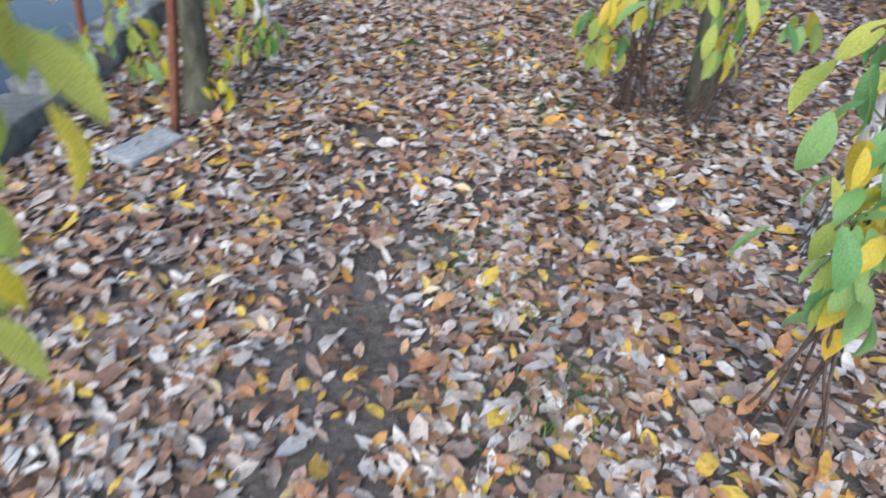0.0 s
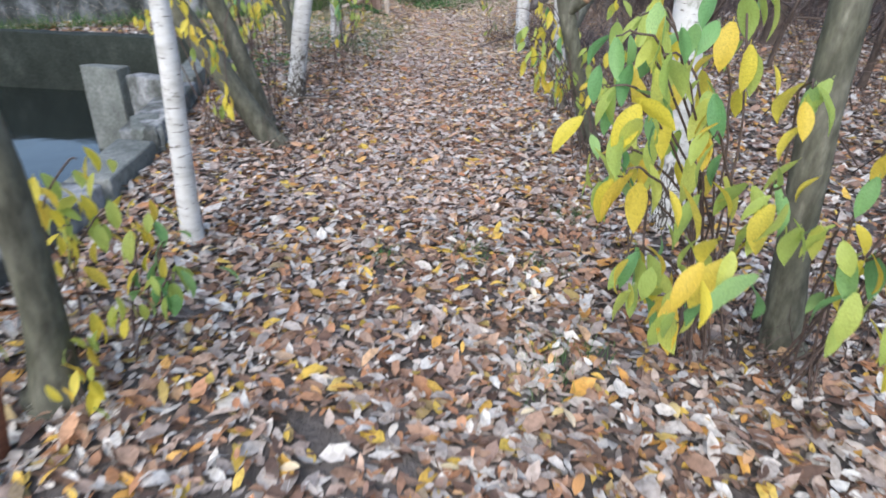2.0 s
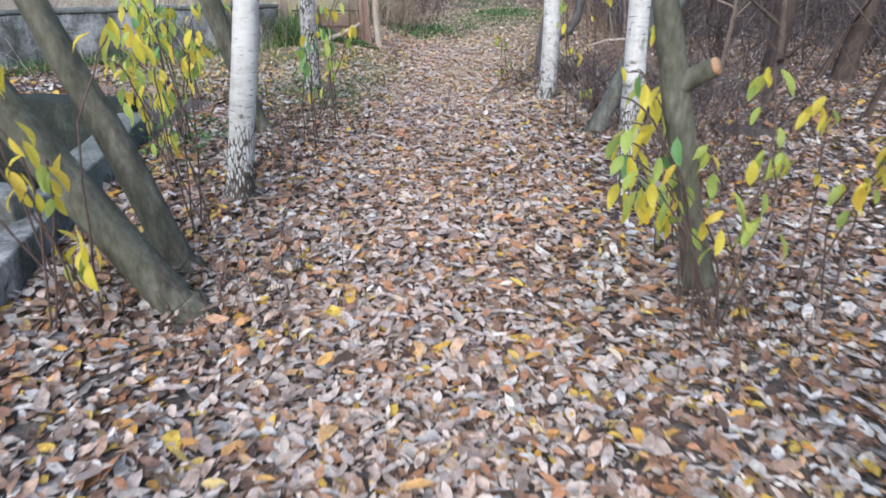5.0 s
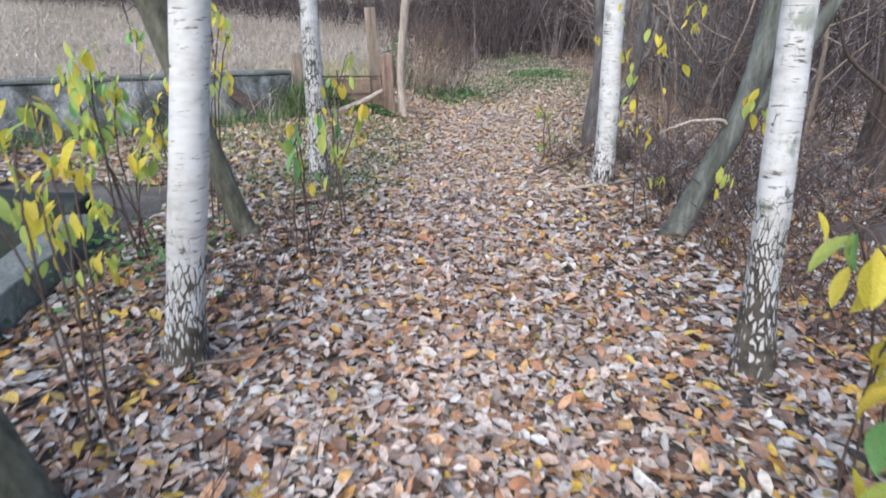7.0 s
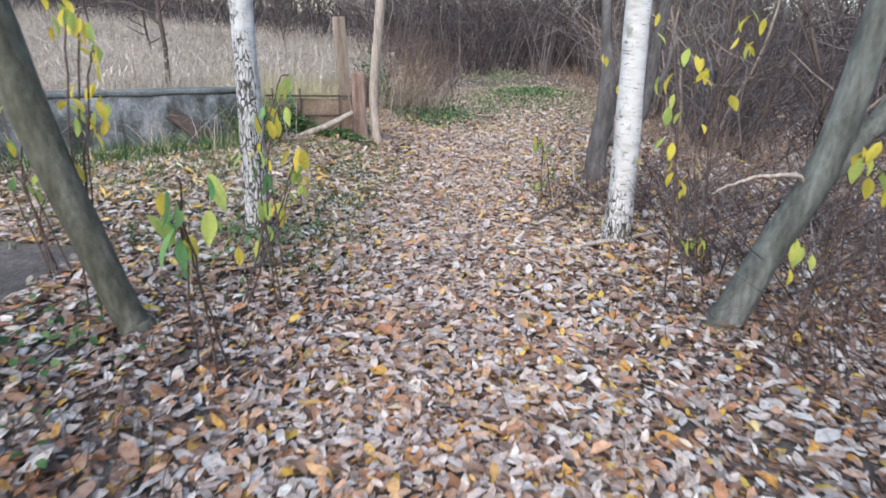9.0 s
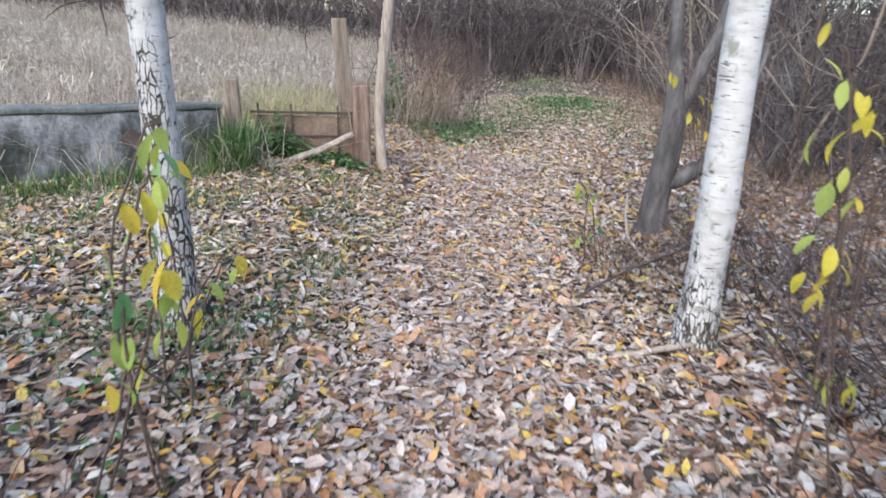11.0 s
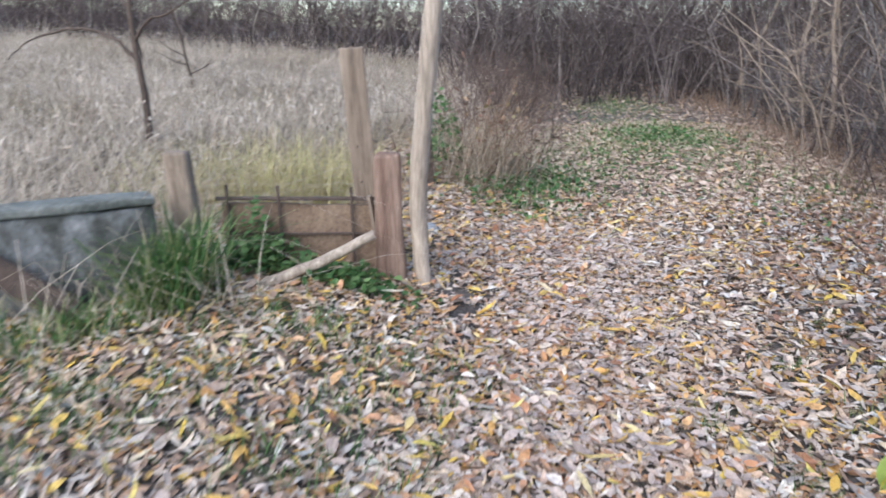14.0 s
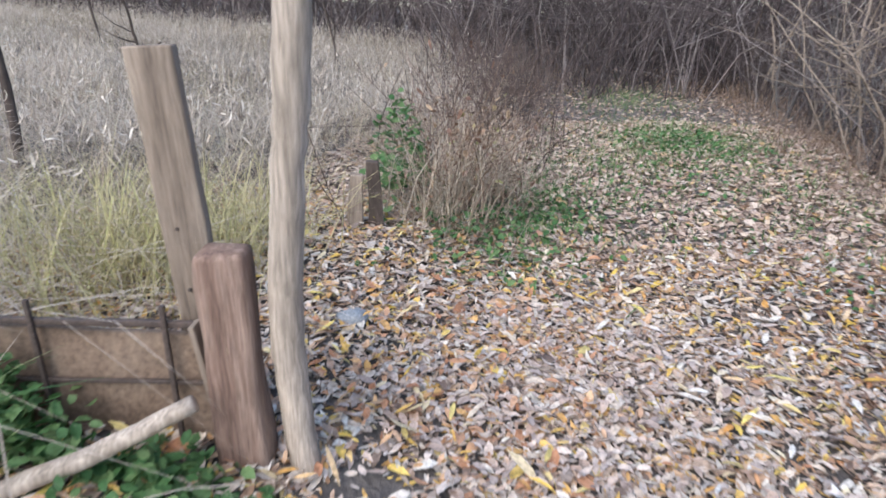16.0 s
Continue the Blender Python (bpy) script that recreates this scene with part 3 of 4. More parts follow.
run("end_wall", -6.95, 0.62, basin_edge(0.7) - 0.25, 0.62, -1.25, 0.1, 0.24, concrete_moss, basin, "", 16, 0.015, 8)
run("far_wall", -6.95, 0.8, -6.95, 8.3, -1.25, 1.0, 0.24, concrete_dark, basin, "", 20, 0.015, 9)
run("inner_wall", -2.38, 6.25, -2.72, 6.32, -1.2, 0.40, 0.16, concrete, basin, "pale stained upright slab", 5, 0.012, 4)
run("inner_wall", -2.8, 6.34, -3.15, 6.42, -1.2, 0.44, 0.16, concrete_moss, basin, "grey stained upright slab", 5, 0.02, 7)
run("block", -2.12, 5.25, -2.3, 5.62, -0.3, 0.26, 0.2, concrete_moss, basin, "broken slab", 4, 0.03, 2)
wv = [(-6.85, 0.7, -0.28), (basin_edge(0.7) - 0.15, 0.7, -0.28), (basin_edge(5.2) - 0.15, 5.2, -0.28), (basin_edge(8.35) - 0.15, 8.38, -0.28), (-6.85, 8.38, -0.28)]
child("water_surface", mesh("water_surface", wv, [(0, 1, 2, 3, 4)], water), basin, "still dark water")


# ---- rusty frame at the start ----
frame_thing = thing("rusty_frame", (-1.35, 2.57, hz(-1.35, 2.57)), "rusty welded angle-iron frame standing in the leaves", "metal frame")


def bar(name, a, b, w, d, mat, parent, label="", seed=0.0):
    """A bar of w by d from a to b."""
    a, b = Vector(a), Vector(b)
    n = (b - a).length
    ob = part(name, rough_box((w, d, n), 8, 0.003, min(w, d) * 0.15, seed), mat, parent, label)
    ob.matrix_basis = Matrix.Translation(a) @ (b - a).to_track_quat("Z", "Y").to_matrix().to_4x4()
    return ob


bar("post", (-0.02, 0, -0.1), (0.25, 0.0, 1.36), 0.05, 0.03, rust, frame_thing)
bar("rail", (0.15, -0.02, 0.81), (-0.10, -0.20, 0.76), 0.03, 0.05, rust, frame_thing, seed=2)
bar("rail", (-0.10, -0.20, 0.76), (-0.70, -0.62, 0.66), 0.03, 0.05, rust, frame_thing, seed=2)
bar("rail", (0.14, 0.03, 0.81), (-0.55, 0.36, 0.70), 0.03, 0.04, rust_dark, frame_thing, seed=3)
bar("top_rail", (0.26, -0.03, 1.27), (-0.45, -0.45, 1.14), 0.05, 0.07, rust, frame_thing, seed=4)
bar("top_rail", (0.24, 0.03, 1.30), (-0.45, 0.40, 1.22), 0.05, 0.05, rust, frame_thing, seed=8)
bar("post", (-0.66, -0.60, -0.1), (-0.42, -0.46, 1.2), 0.045, 0.028, rust, frame_thing, seed=5)
bar("post", (-0.60, 0.36, -0.1), (-0.45, 0.40, 1.25), 0.045, 0.028, rust, frame_thing, seed=6)

slab = thing("stone_slab", (-1.40, 2.36, hz(-1.40, 2.36) + 0.005), "flat grey stone slab half buried in leaves", "slab")
ob = part("slab_body", rough_box((0.16, 0.30, 0.05), 5, 0.008, 0.012), slate, slab)
ob.rotation_euler = (0, radians(3), radians(-25))

# ---- wall and gate ----
WALL = ((-9.6, 7.0), (-2.86, 12.98))
wall = thing("wall_1", (0, 0, 0), "weathered stained concrete wall with a mossy coping", "wall", kind="structure")
run("wall_panel", *WALL[0], *WALL[1], -0.05, 0.785, 0.16, concrete, wall, "", 60, 0.014, 2.1)
run("coping", *WALL[0], *WALL[1], 0.788, 0.84, 0.19, concrete_moss, wall, "damp mossy coping", 60, 0.016, 1.3)
sheet = thing("rusted_sheet", (-3.06, 12.52, hz(-3.06, 12.52)), "dark rusted scrap sheet leaning on the concrete wall", "scrap metal")
ob = part("sheet_body", rough_box((0.15, 0.04, 0.5), 6, 0.03, 0.008, 3.0), rust_dark, sheet, at=(0.02, -0.03, 0.06))
ob.rotation_euler = (radians(-16), radians(-52), radians(41))

POLE = (-1.39, 13.64)
pole = thing("round_post", (*POLE, hz(*POLE)), "pale weathered round wooden pole, slightly crooked", "post", "gate posts")
child("shaft", tubes("shaft", [bent([(0, 0, -0.15, 0.058), (-0.035, 0, 0.3, 0.056), (-0.055, 0, 0.6, 0.057), (-0.03, 0, 1.0, 0.055), (0.0, 0, 1.35, 0.058), (0.03, 0, 1.75, 0.054), (0.05, 0, 2.35, 0.05)], 6, 0.003)], wood_pale, 14, 0.16, True), pole)
stump = thing("square_post", (-1.61, 13.60, hz(-1.61, 13.60)), "short reddish split wooden post, top sawn flat", "post", "gate posts")
ob = part("post_body", rough_box((0.185, 0.15, 0.93), 9, 0.018, 0.025, 2.0, 0.9), wood_red, stump, at=(0, 0, -0.1))
ob.rotation_euler = (0, radians(-1.5), radians(12))
plank = thing("plank_post", (-1.80, 13.74, hz(-1.80, 13.74)), "tall grey weathered plank standing as gate post", "post", "gate posts")
ob = part("plank_body", rough_box((0.15, 0.07, 1.52), 10, 0.007, 0.010, 5.0), wood_grey, plank, at=(0.02, 0, -0.1))
ob.rotation_euler = (0, radians(-4), radians(18))
for k in range(5):
    nail = part("nail", rough_box((0.012, 0.012, 0.015), 1, 0, 0.002), rust_dark, plank, at=(-0.01 - 0.02 * k, -0.048, 0.35 + 0.23 * k))
    nail.rotation_euler = (radians(90), 0, 0)
old = thing("square_post", (-2.80, 13.22, hz(-2.80, 13.22)), "grey split wooden post at the end of the wall", "post", "gate posts")
ob = part("post_body", rough_box((0.16, 0.13, 0.82), 9, 0.018, 0.02, 7.0, 0.88), wood_grey, old, at=(0, 0, -0.05))
ob.rotation_euler = (0, radians(-2), radians(20))

panel = thing("gate_panel", (-2.18, 13.52, hz(-2.18, 13.45)), "low brown board panel behind a rusty rebar grid", "gate")
panel.rotation_euler = (0, 0, radians(10))
ob = part("board", rough_box((1.06, 0.03, 0.455), 8, 0.008, 0.006, 1.0), board, panel, at=(0, 0.03, -0.03))
bar("top_bar", (-0.56, 0, 0.455), (0.54, 0, 0.475), 0.024, 0.024, rust_dark, panel)
bar("cross_bar", (-0.54, -0.006, 0.22), (0.44, -0.006, 0.24), 0.014, 0.014, rust_dark, panel)
for x in (-0.47, -0.14, 0.33):
    bar("upright_bar", (x, -0.016, -0.05), (x - 0.01, -0.016, 0.55), 0.018, 0.018, rust_dark, panel, seed=x)
bar("strip", (0.50, -0.04, 0.08), (0.44, -0.04, 0.50), 0.075, 0.02, wood_grey, panel, "narrow grey wooden strip")
prop = thing("propped_stick", (-1.95, 13.24, hz(-2.0, 13.15)), "pale barkless stick propped against the short post", "stick")
child("shaft", tubes("shaft", [bent([(-0.46, -0.21, -0.03, 0.034), (-0.28, -0.12, 0.04, 0.033), (0.0, 0.02, 0.15, 0.031), (0.29, 0.15, 0.30, 0.03)], 5, 0.003)], wood_pale, 10, 0.15, True), prop)
for k, (x, y, hgt) in enumerate(((-2.05, 16.1, 0.46), (-1.90, 16.2, 0.56))):
    p = thing("broken_post", (x, y, hz(x, y)), "dark rotten broken wooden post among dry weeds", "post", "broken posts")
    ob = part("post_body", rough_box((0.12, 0.09, hgt), 5, 0.022, 0.012, k * 4.0, 0.8), wood_grey if k == 0 else bark_dark, p, at=(0, 0, -0.05))
    ob.rotation_euler = (radians(4), radians(3 - 6 * k), 0.3)
stone = thing("grey_stone", (-1.62, 14.75, hz(-1.62, 14.75)), "grey stone lying in the trodden soil", "stone")
bm = bmesh.new()
bmesh.ops.create_icosphere(bm, subdivisions=3, radius=0.09)
for v in bm.verts:
    v.co = Vector((v.co.x * 1.2, v.co.y, v.co.z * 0.5)) + noise.noise_vector(v.co * 12) * 0.02
part("stone_body", bm, slate, stone)

# ---- sticks on the ground ----
def stick(points, mat, label):
    x, y = points[0][:2]
    root = thing("fallen_stick", (x, y, hz(x, y)), label, "stick", "fallen sticks")
    line = [(px - x, py - y, hz(px, py) - hz(x, y) + pz, r) for px, py, pz, r in points]
    child("shaft", tubes("shaft", [bent(line, 5, 0.004)], mat, 7, 0.1, True), root)


stick([(0.46, 10.22, 0.03, 0.018), (0.85, 10.32, 0.05, 0.016), (1.28, 10.52, 0.04, 0.012)], wood_pale, "pale fallen branch lying at a birch's foot")
stick([(1.02, 11.15, 0.02, 0.012), (0.92, 11.45, 0.05, 0.013), (0.80, 11.75, 0.16, 0.011), (0.80, 12.0, 0.42, 0.008)], wood_pale, "thin white dead branch arching out of the leaves")
stick([(0.35, 10.95, 0.04, 0.010), (0.75, 11.25, 0.10, 0.010), (1.2, 11.5, 0.18, 0.008)], twig_grey, "thin dark dead branch on the leaves")
stick([(-1.62, 6.93, 0.03, 0.010), (-1.35, 7.02, 0.05, 0.008), (-1.12, 7.25, 0.03, 0.005)], wood_grey, "thin grey twig at a birch's foot")


# ---- saplings with large leaves ----
def big_leaf(name, mat, seed):
    """A lance-shaped leaf, 1 long, hanging along -z from its stalk, folded and arched."""
    r = random.Random(seed)
    verts, faces = [], []
    rows = 7
    arch, fold = r.uniform(0.05, 0.22), r.uniform(0.1, 0.35)
    for i in range(rows):
        u = i / (rows - 1)
        w = 0.205 * math.sin(math.pi * min(1.0, u * 0.97 + 0.03) ** 0.85) ** 0.8 + 0.004
        for s in (-1, -0.5, 0, 0.5, 1):
            verts.append((s * w, arch * math.sin(u * 2.4) + fold * abs(s) * w + 0.012 * r.uniform(-1, 1), -0.1 - u))
    for i in range(rows - 1):
        for k in range(4):
            a = i * 5 + k
            faces.append((a, a + 1, a + 6, a + 5))
    o = len(verts)
    verts += [(-0.008, 0, 0), (0.008, 0, 0), (0.008, 0, -0.11), (-0.008, 0, -0.11)]
    faces.append((o, o + 1, o + 2, o + 3))
    return mesh(name, verts, faces, mat)


BIG = {k: [big_leaf("leaf", m, i + 10 * j) for i in range(4)] for j, (k, m) in enumerate((("y", leaf_yellow), ("l", leaf_lime), ("g", leaf_green)))}
pick = random.Random(5)


def sapling(base, tips, count, size, mixing, label, name="sapling", stems=True):
    """Thin stems from a base to each tip; count leaves hang along the outer part of each stem. mixing: letters to draw leaf kinds from."""
    x, y = base
    z = hz(x, y)
    root = thing(name, (x, y, z), label, "shrub", "leafy saplings")
    count, size = round(count * 1.25), size * 1.1
    for tx, ty, tz in tips:
        e = Vector((tx - x, ty - y, tz - z))
        mid = Vector((e.x * 0.35 + pick.uniform(-0.05, 0.05), e.y * 0.35 + pick.uniform(-0.05, 0.05), e.z * 0.62))
        line = bent([(pick.uniform(-0.12, 0.12), pick.uniform(-0.12, 0.12), -0.03, 0.0055), (*mid, 0.0045), (e.x * 0.8, e.y * 0.8, e.z * 0.97, 0.004), (*e, 0.0025)], 5, 0.004)
        if stems:
            child("stem", tubes("stem", [line], twig_brown, 5), root)
        for i in range(count):
            q = line[min(len(line) - 1, int(len(line) * pick.uniform(0.42, 1.0)))]
            s = size * pick.uniform(0.65, 1.15)
            leaf = child("leaf", pick.choice(BIG[pick.choice(mixing)]), root, at=(q[0] + pick.gauss(0, 0.045), q[1] + pick.gauss(0, 0.045), q[2] + pick.gauss(0, 0.03)))
            leaf.scale = (s * pick.uniform(0.8, 1.15), s, s)
            leaf.rotation_euler = (pick.gauss(0.2, 0.25), pick.gauss(0, 0.22), pick.uniform(0, 6.3))
    return root


YG = "sapling with long hanging yellow and green leaves"
sapling((1.02, 3.30), [(0.42, 2.68, 1.0), (0.40, 2.75, 1.15), (0.62, 2.5, 0.88), (0.72, 2.9, 1.05), (0.66, 3.05, 0.48), (0.85, 2.7, 0.96), (0.55, 2.95, 1.25), (0.78, 3.2, 1.3), (0.5, 2.85, 0.7), (0.95, 2.9, 1.2), (0.7, 3.6, 1.32), (0.95, 3.5, 1.4), (0.62, 2.6, 0.62)], 8, 0.13, "yyyllllllg", "multi-stemmed shrub with hanging yellow and green leaves")
sapling((1.35, 3.1), [(1.12, 2.55, 0.88), (1.08, 2.5, 0.72), (1.03, 2.75, 0.84), (1.3, 2.6, 1.1), (1.25, 2.8, 1.3), (1.5, 2.8, 1.1), (1.4, 2.6, 0.8), (1.2, 2.3, 1.15), (1.05, 2.2, 1.3), (1.7, 3.0, 1.2)], 7, 0.13, "yyllgg", "shrub with hanging yellow and lime leaves")
sapling((1.05, 1.15), [(0.74, 1.15, 1.18), (0.78, 1.05, 1.05), (0.80, 0.98, 0.88), (0.86, 1.1, 1.25), (0.82, 0.9, 0.95), (0.78, 0.92, 0.78), (0.74, 0.95, 0.88)], 9, 0.115, "ggggly", "sapling with broad fresh green and few yellow leaves")
sapling((-0.85, 0.55), [(-0.40, 0.47, 1.36), (-0.39, 0.45, 1.24), (-0.43, 0.5, 1.44), (-0.41, 0.47, 1.30), (-0.42, 0.5, 1.40)], 8, 0.10, "llllyy", "sapling with large yellow-green leaves close to the path")
sapling((1.15, 3.3), [(0.46, 3.1, 1.24), (0.42, 3.02, 1.15), (0.44, 2.98, 0.98), (0.5, 3.1, 1.34), (0.42, 2.96, 1.3), (0.46, 3.05, 0.85)], 6, 0.115, "ggly", "sapling with pale green and yellow leaves")
sapling((0.95, 3.9), [(0.74, 3.85, 1.35), (0.85, 4.0, 1.15), (1.1, 4.2, 1.05), (0.72, 3.95, 1.0)], 6, 0.10, "yll", YG)
sapling((-1.12, 3.12), [(-0.95, 3.05, 0.42), (-1.02, 3.15, 0.5), (-1.1, 2.95, 0.37), (-1.15, 3.25, 0.5)], 8, 0.10, "llyg", "low sapling with yellow-green leaves in the litter")
sapling((-1.22, 2.82), [(-1.15, 2.72, 0.22), (-1.2, 2.78, 0.28)], 6, 0.085, "yl", "very small sapling with yellow-green leaves")
sapling((-1.55, 3.25), [(-1.3, 3.2, 0.78), (-1.35, 3.15, 0.55), (-1.5, 3.2, 0.62), (-1.2, 3.3, 0.6)], 10, 0.10, "yyl", "sapling with yellow leaves behind the rusty frame")
sapling((-1.65, 2.75), [(-1.5, 2.75, 0.5), (-1.6, 2.8, 0.62), (-1.75, 2.7, 0.42), (-1.45, 2.7, 0.35)], 9, 0.10, "lyg", "sapling with lime leaves below the rusty frame")
sapling((-1.75, 5.55), [(-1.85, 5.35, 1.15), (-1.65, 5.2, 0.95), (-1.75, 5.6, 0.42), (-2.05, 5.3, 1.0), (-1.95, 5.6, 1.3), (-1.6, 5.4, 0.85), (-1.5, 5.9, 1.25), (-2.2, 5.5, 1.35)], 9, 0.095, "yyyyl", "sapling with hanging yellow leaves by a leaning trunk")
sapling((-1.6, 6.5), [(-1.75, 6.55, 1.15), (-1.5, 6.5, 1.2), (-1.8, 6.7, 0.9), (-1.9, 6.9, 1.25), (-2.0, 6.6, 1.0)], 9, 0.085, "yyl", "thin sapling with yellow leaves")
sapling((1.15, 5.75), [(0.72, 5.93, 0.55), (0.75, 5.9, 0.7), (0.97, 6.1, 0.8), (1.15, 6.0, 1.18), (1.18, 5.85, 0.85), (1.05, 5.7, 0.62)], 7, 0.11, "yll", YG)
sapling((1.6, 5.95), [(1.7, 5.85, 0.95), (1.5, 5.8, 0.75), (1.85, 5.95, 0.85), (1.45, 6.1, 1.0)], 7, 0.095, "yyl", YG)
sapling((1.05, 5.95), [(0.50, 5.70, 0.98), (0.46, 5.66, 0.85), (0.60, 5.85, 0.66), (0.62, 6.25, 1.1)], 5, 0.13, "gyyl", "sapling with large green and yellow leaves over the path")
sapling((1.05, 6.45), [(0.9, 6.35, 0.75), (0.95, 6.3, 0.65), (0.68, 6.35, 1.08)], 5, 0.11, "yyl", "sapling with yellow leaves beside a trunk")
sapling((1.0, 5.6), [(0.42, 5.55, 0.95), (0.36, 5.5, 1.12), (0.5, 5.6, 0.8)], 4, 0.11, "yyll", "thin sapling with few lime leaves over the path")
sapling((-2.30, 8.05), [(-2.3, 7.75, 1.2), (-2.4, 7.9, 1.0), (-2.25, 8.0, 1.15), (-2.1, 7.9, 0.8), (-2.45, 7.7, 0.8), (-2.2, 7.7, 1.35), (-2.6, 8.1, 1.2), (-2.0, 7.9, 0.95), (-2.2, 7.6, 0.6)], 13, 0.09, "yylllg", "spreading sapling with yellow and lime leaves")
sapling((-2.05, 7.15), [(-2.2, 7.17, 0.82), (-2.15, 7.15, 0.72), (-2.2, 7.6, 0.36)], 8, 0.10, "lyl", "low sapling with lime leaves at the basin's edge")
sapling((-2.6, 9.1), [(-2.8, 9.0, 0.9), (-2.5, 9.2, 0.7), (-3.1, 9.2, 1.1), (-2.9, 9.4, 1.4), (-2.4, 8.9, 1.1)], 11, 0.085, "yllg", "spreading sapling with lime leaves")
sapling((-1.35, 8.25), [(-1.20, 7.86, 1.05), (-1.18, 7.82, 0.98), (-1.25, 7.9, 0.9)], 4, 0.115, "lgy", "sapling with green leaves near the path")
sapling((-1.45, 9.4), [(-1.5, 9.5, 1.1), (-1.4, 9.9, 0.55), (-1.36, 9.85, 0.62), (-1.5, 9.2, 0.4), (-1.6, 9.6, 0.8)], 4, 0.10, "lyyg", "sapling with green and yellow leaves by a birch")
sapling((1.25, 9.85), [(1.32, 9.75, 1.7), (1.30, 9.7, 1.55), (1.03, 9.85, 1.48), (1.1, 9.75, 0.78), (1.2, 9.55, 0.4)], 5, 0.10, "yyl", "thin sapling with few yellow leaves")
sapling((1.4, 8.6), [(1.25, 8.35, 1.22), (1.3, 8.3, 1.1), (1.42, 8.9, 0.62)], 5, 0.10, "yyl", "thin sapling with withered yellow leaves")
sapling((-2.0, 8.6), [(-1.82, 8.5, 1.55), (-1.8, 8.52, 1.4), (-2.1, 8.9, 1.1), (-1.95, 8.6, 1.6)], 8, 0.08, "yyl", "thin sapling with pale yellow leaves")
sapling((-1.35, 8.85), [(-1.16, 9.03, 1.3), (-1.2, 9.05, 1.15), (-1.0, 8.82, 1.0), (-1.24, 8.95, 0.72)], 5, 0.105, "lylg", "sapling with lime and yellow leaves")
sapling((1.0, 9.35), [(0.68, 9.3, 1.6), (0.75, 9.25, 1.25)], 4, 0.09, "yl", "thin sapling with few lime leaves")
sapling((0.5, 11.5), [(0.36, 11.5, 0.66), (0.42, 11.6, 0.6)], 3, 0.10, "yl", "single stem with last yellow leaves")
sapling((0.55, 11.75), [(0.44, 11.85, 0.22), (0.6, 11.9, 0.3)], 2, 0.12, "gl", "small seedling with few green leaves")
sapling((1.35, 11.9), [(1.2, 12.05, 1.35), (1.05, 12.1, 1.4), (1.4, 11.8, 0.5)], 3, 0.075, "y", "thin stem with few withered yellow leaves")


# ---- thickets, brush, dry weeds ----
def shoots(name, spots, low, high, radius, mat, label, category, lean=0.3, twigs=2, sides=4, arch=0.25):
    lines = []
    for x, y in spots:
        z = hz(x, y)
        hgt = rng.uniform(low, high)
        dx, dy = np.clip(rng.normal(0, lean, 2), -1.4 * lean, 1.4 * lean) * hgt
        ax, ay = np.clip(rng.normal(0, arch, 2), -1.4 * arch, 1.4 * arch) * hgt
        r = radius * rng.uniform(0.6, 1.3)
        pts = [(x + dx * u + ax * u * u, y + dy * u + ay * u * u, z - 0.03 + hgt * (u - 0.12 * u * u), r * (1 - 0.75 * u)) for u in (0, 0.3, 0.6, 1.0)]
        pts = [tuple(np.array(p) + np.array([*rng.normal(0, 0.035 * hgt, 2), 0, 0])) for p in pts]
        lines.append(pts)
        for _ in range(twigs):
            b = np.array(pts[rng.integers(1, 3)])
            d = rng.normal(0, 0.22, 3) * hgt
            d[2] = abs(d[2]) * 0.9
            lines.append([tuple(b * [1, 1, 1, 0.6]), tuple([*(b[:3] + d * 0.5 + rng.normal(0, 0.02, 3)), b[3] * 0.45]), tuple([*(b[:3] + d), b[3] * 0.25])])
    ob = new(name, tubes(name, lines, mat, sides))
    return tagged(ob, label, category, kind="stuff")


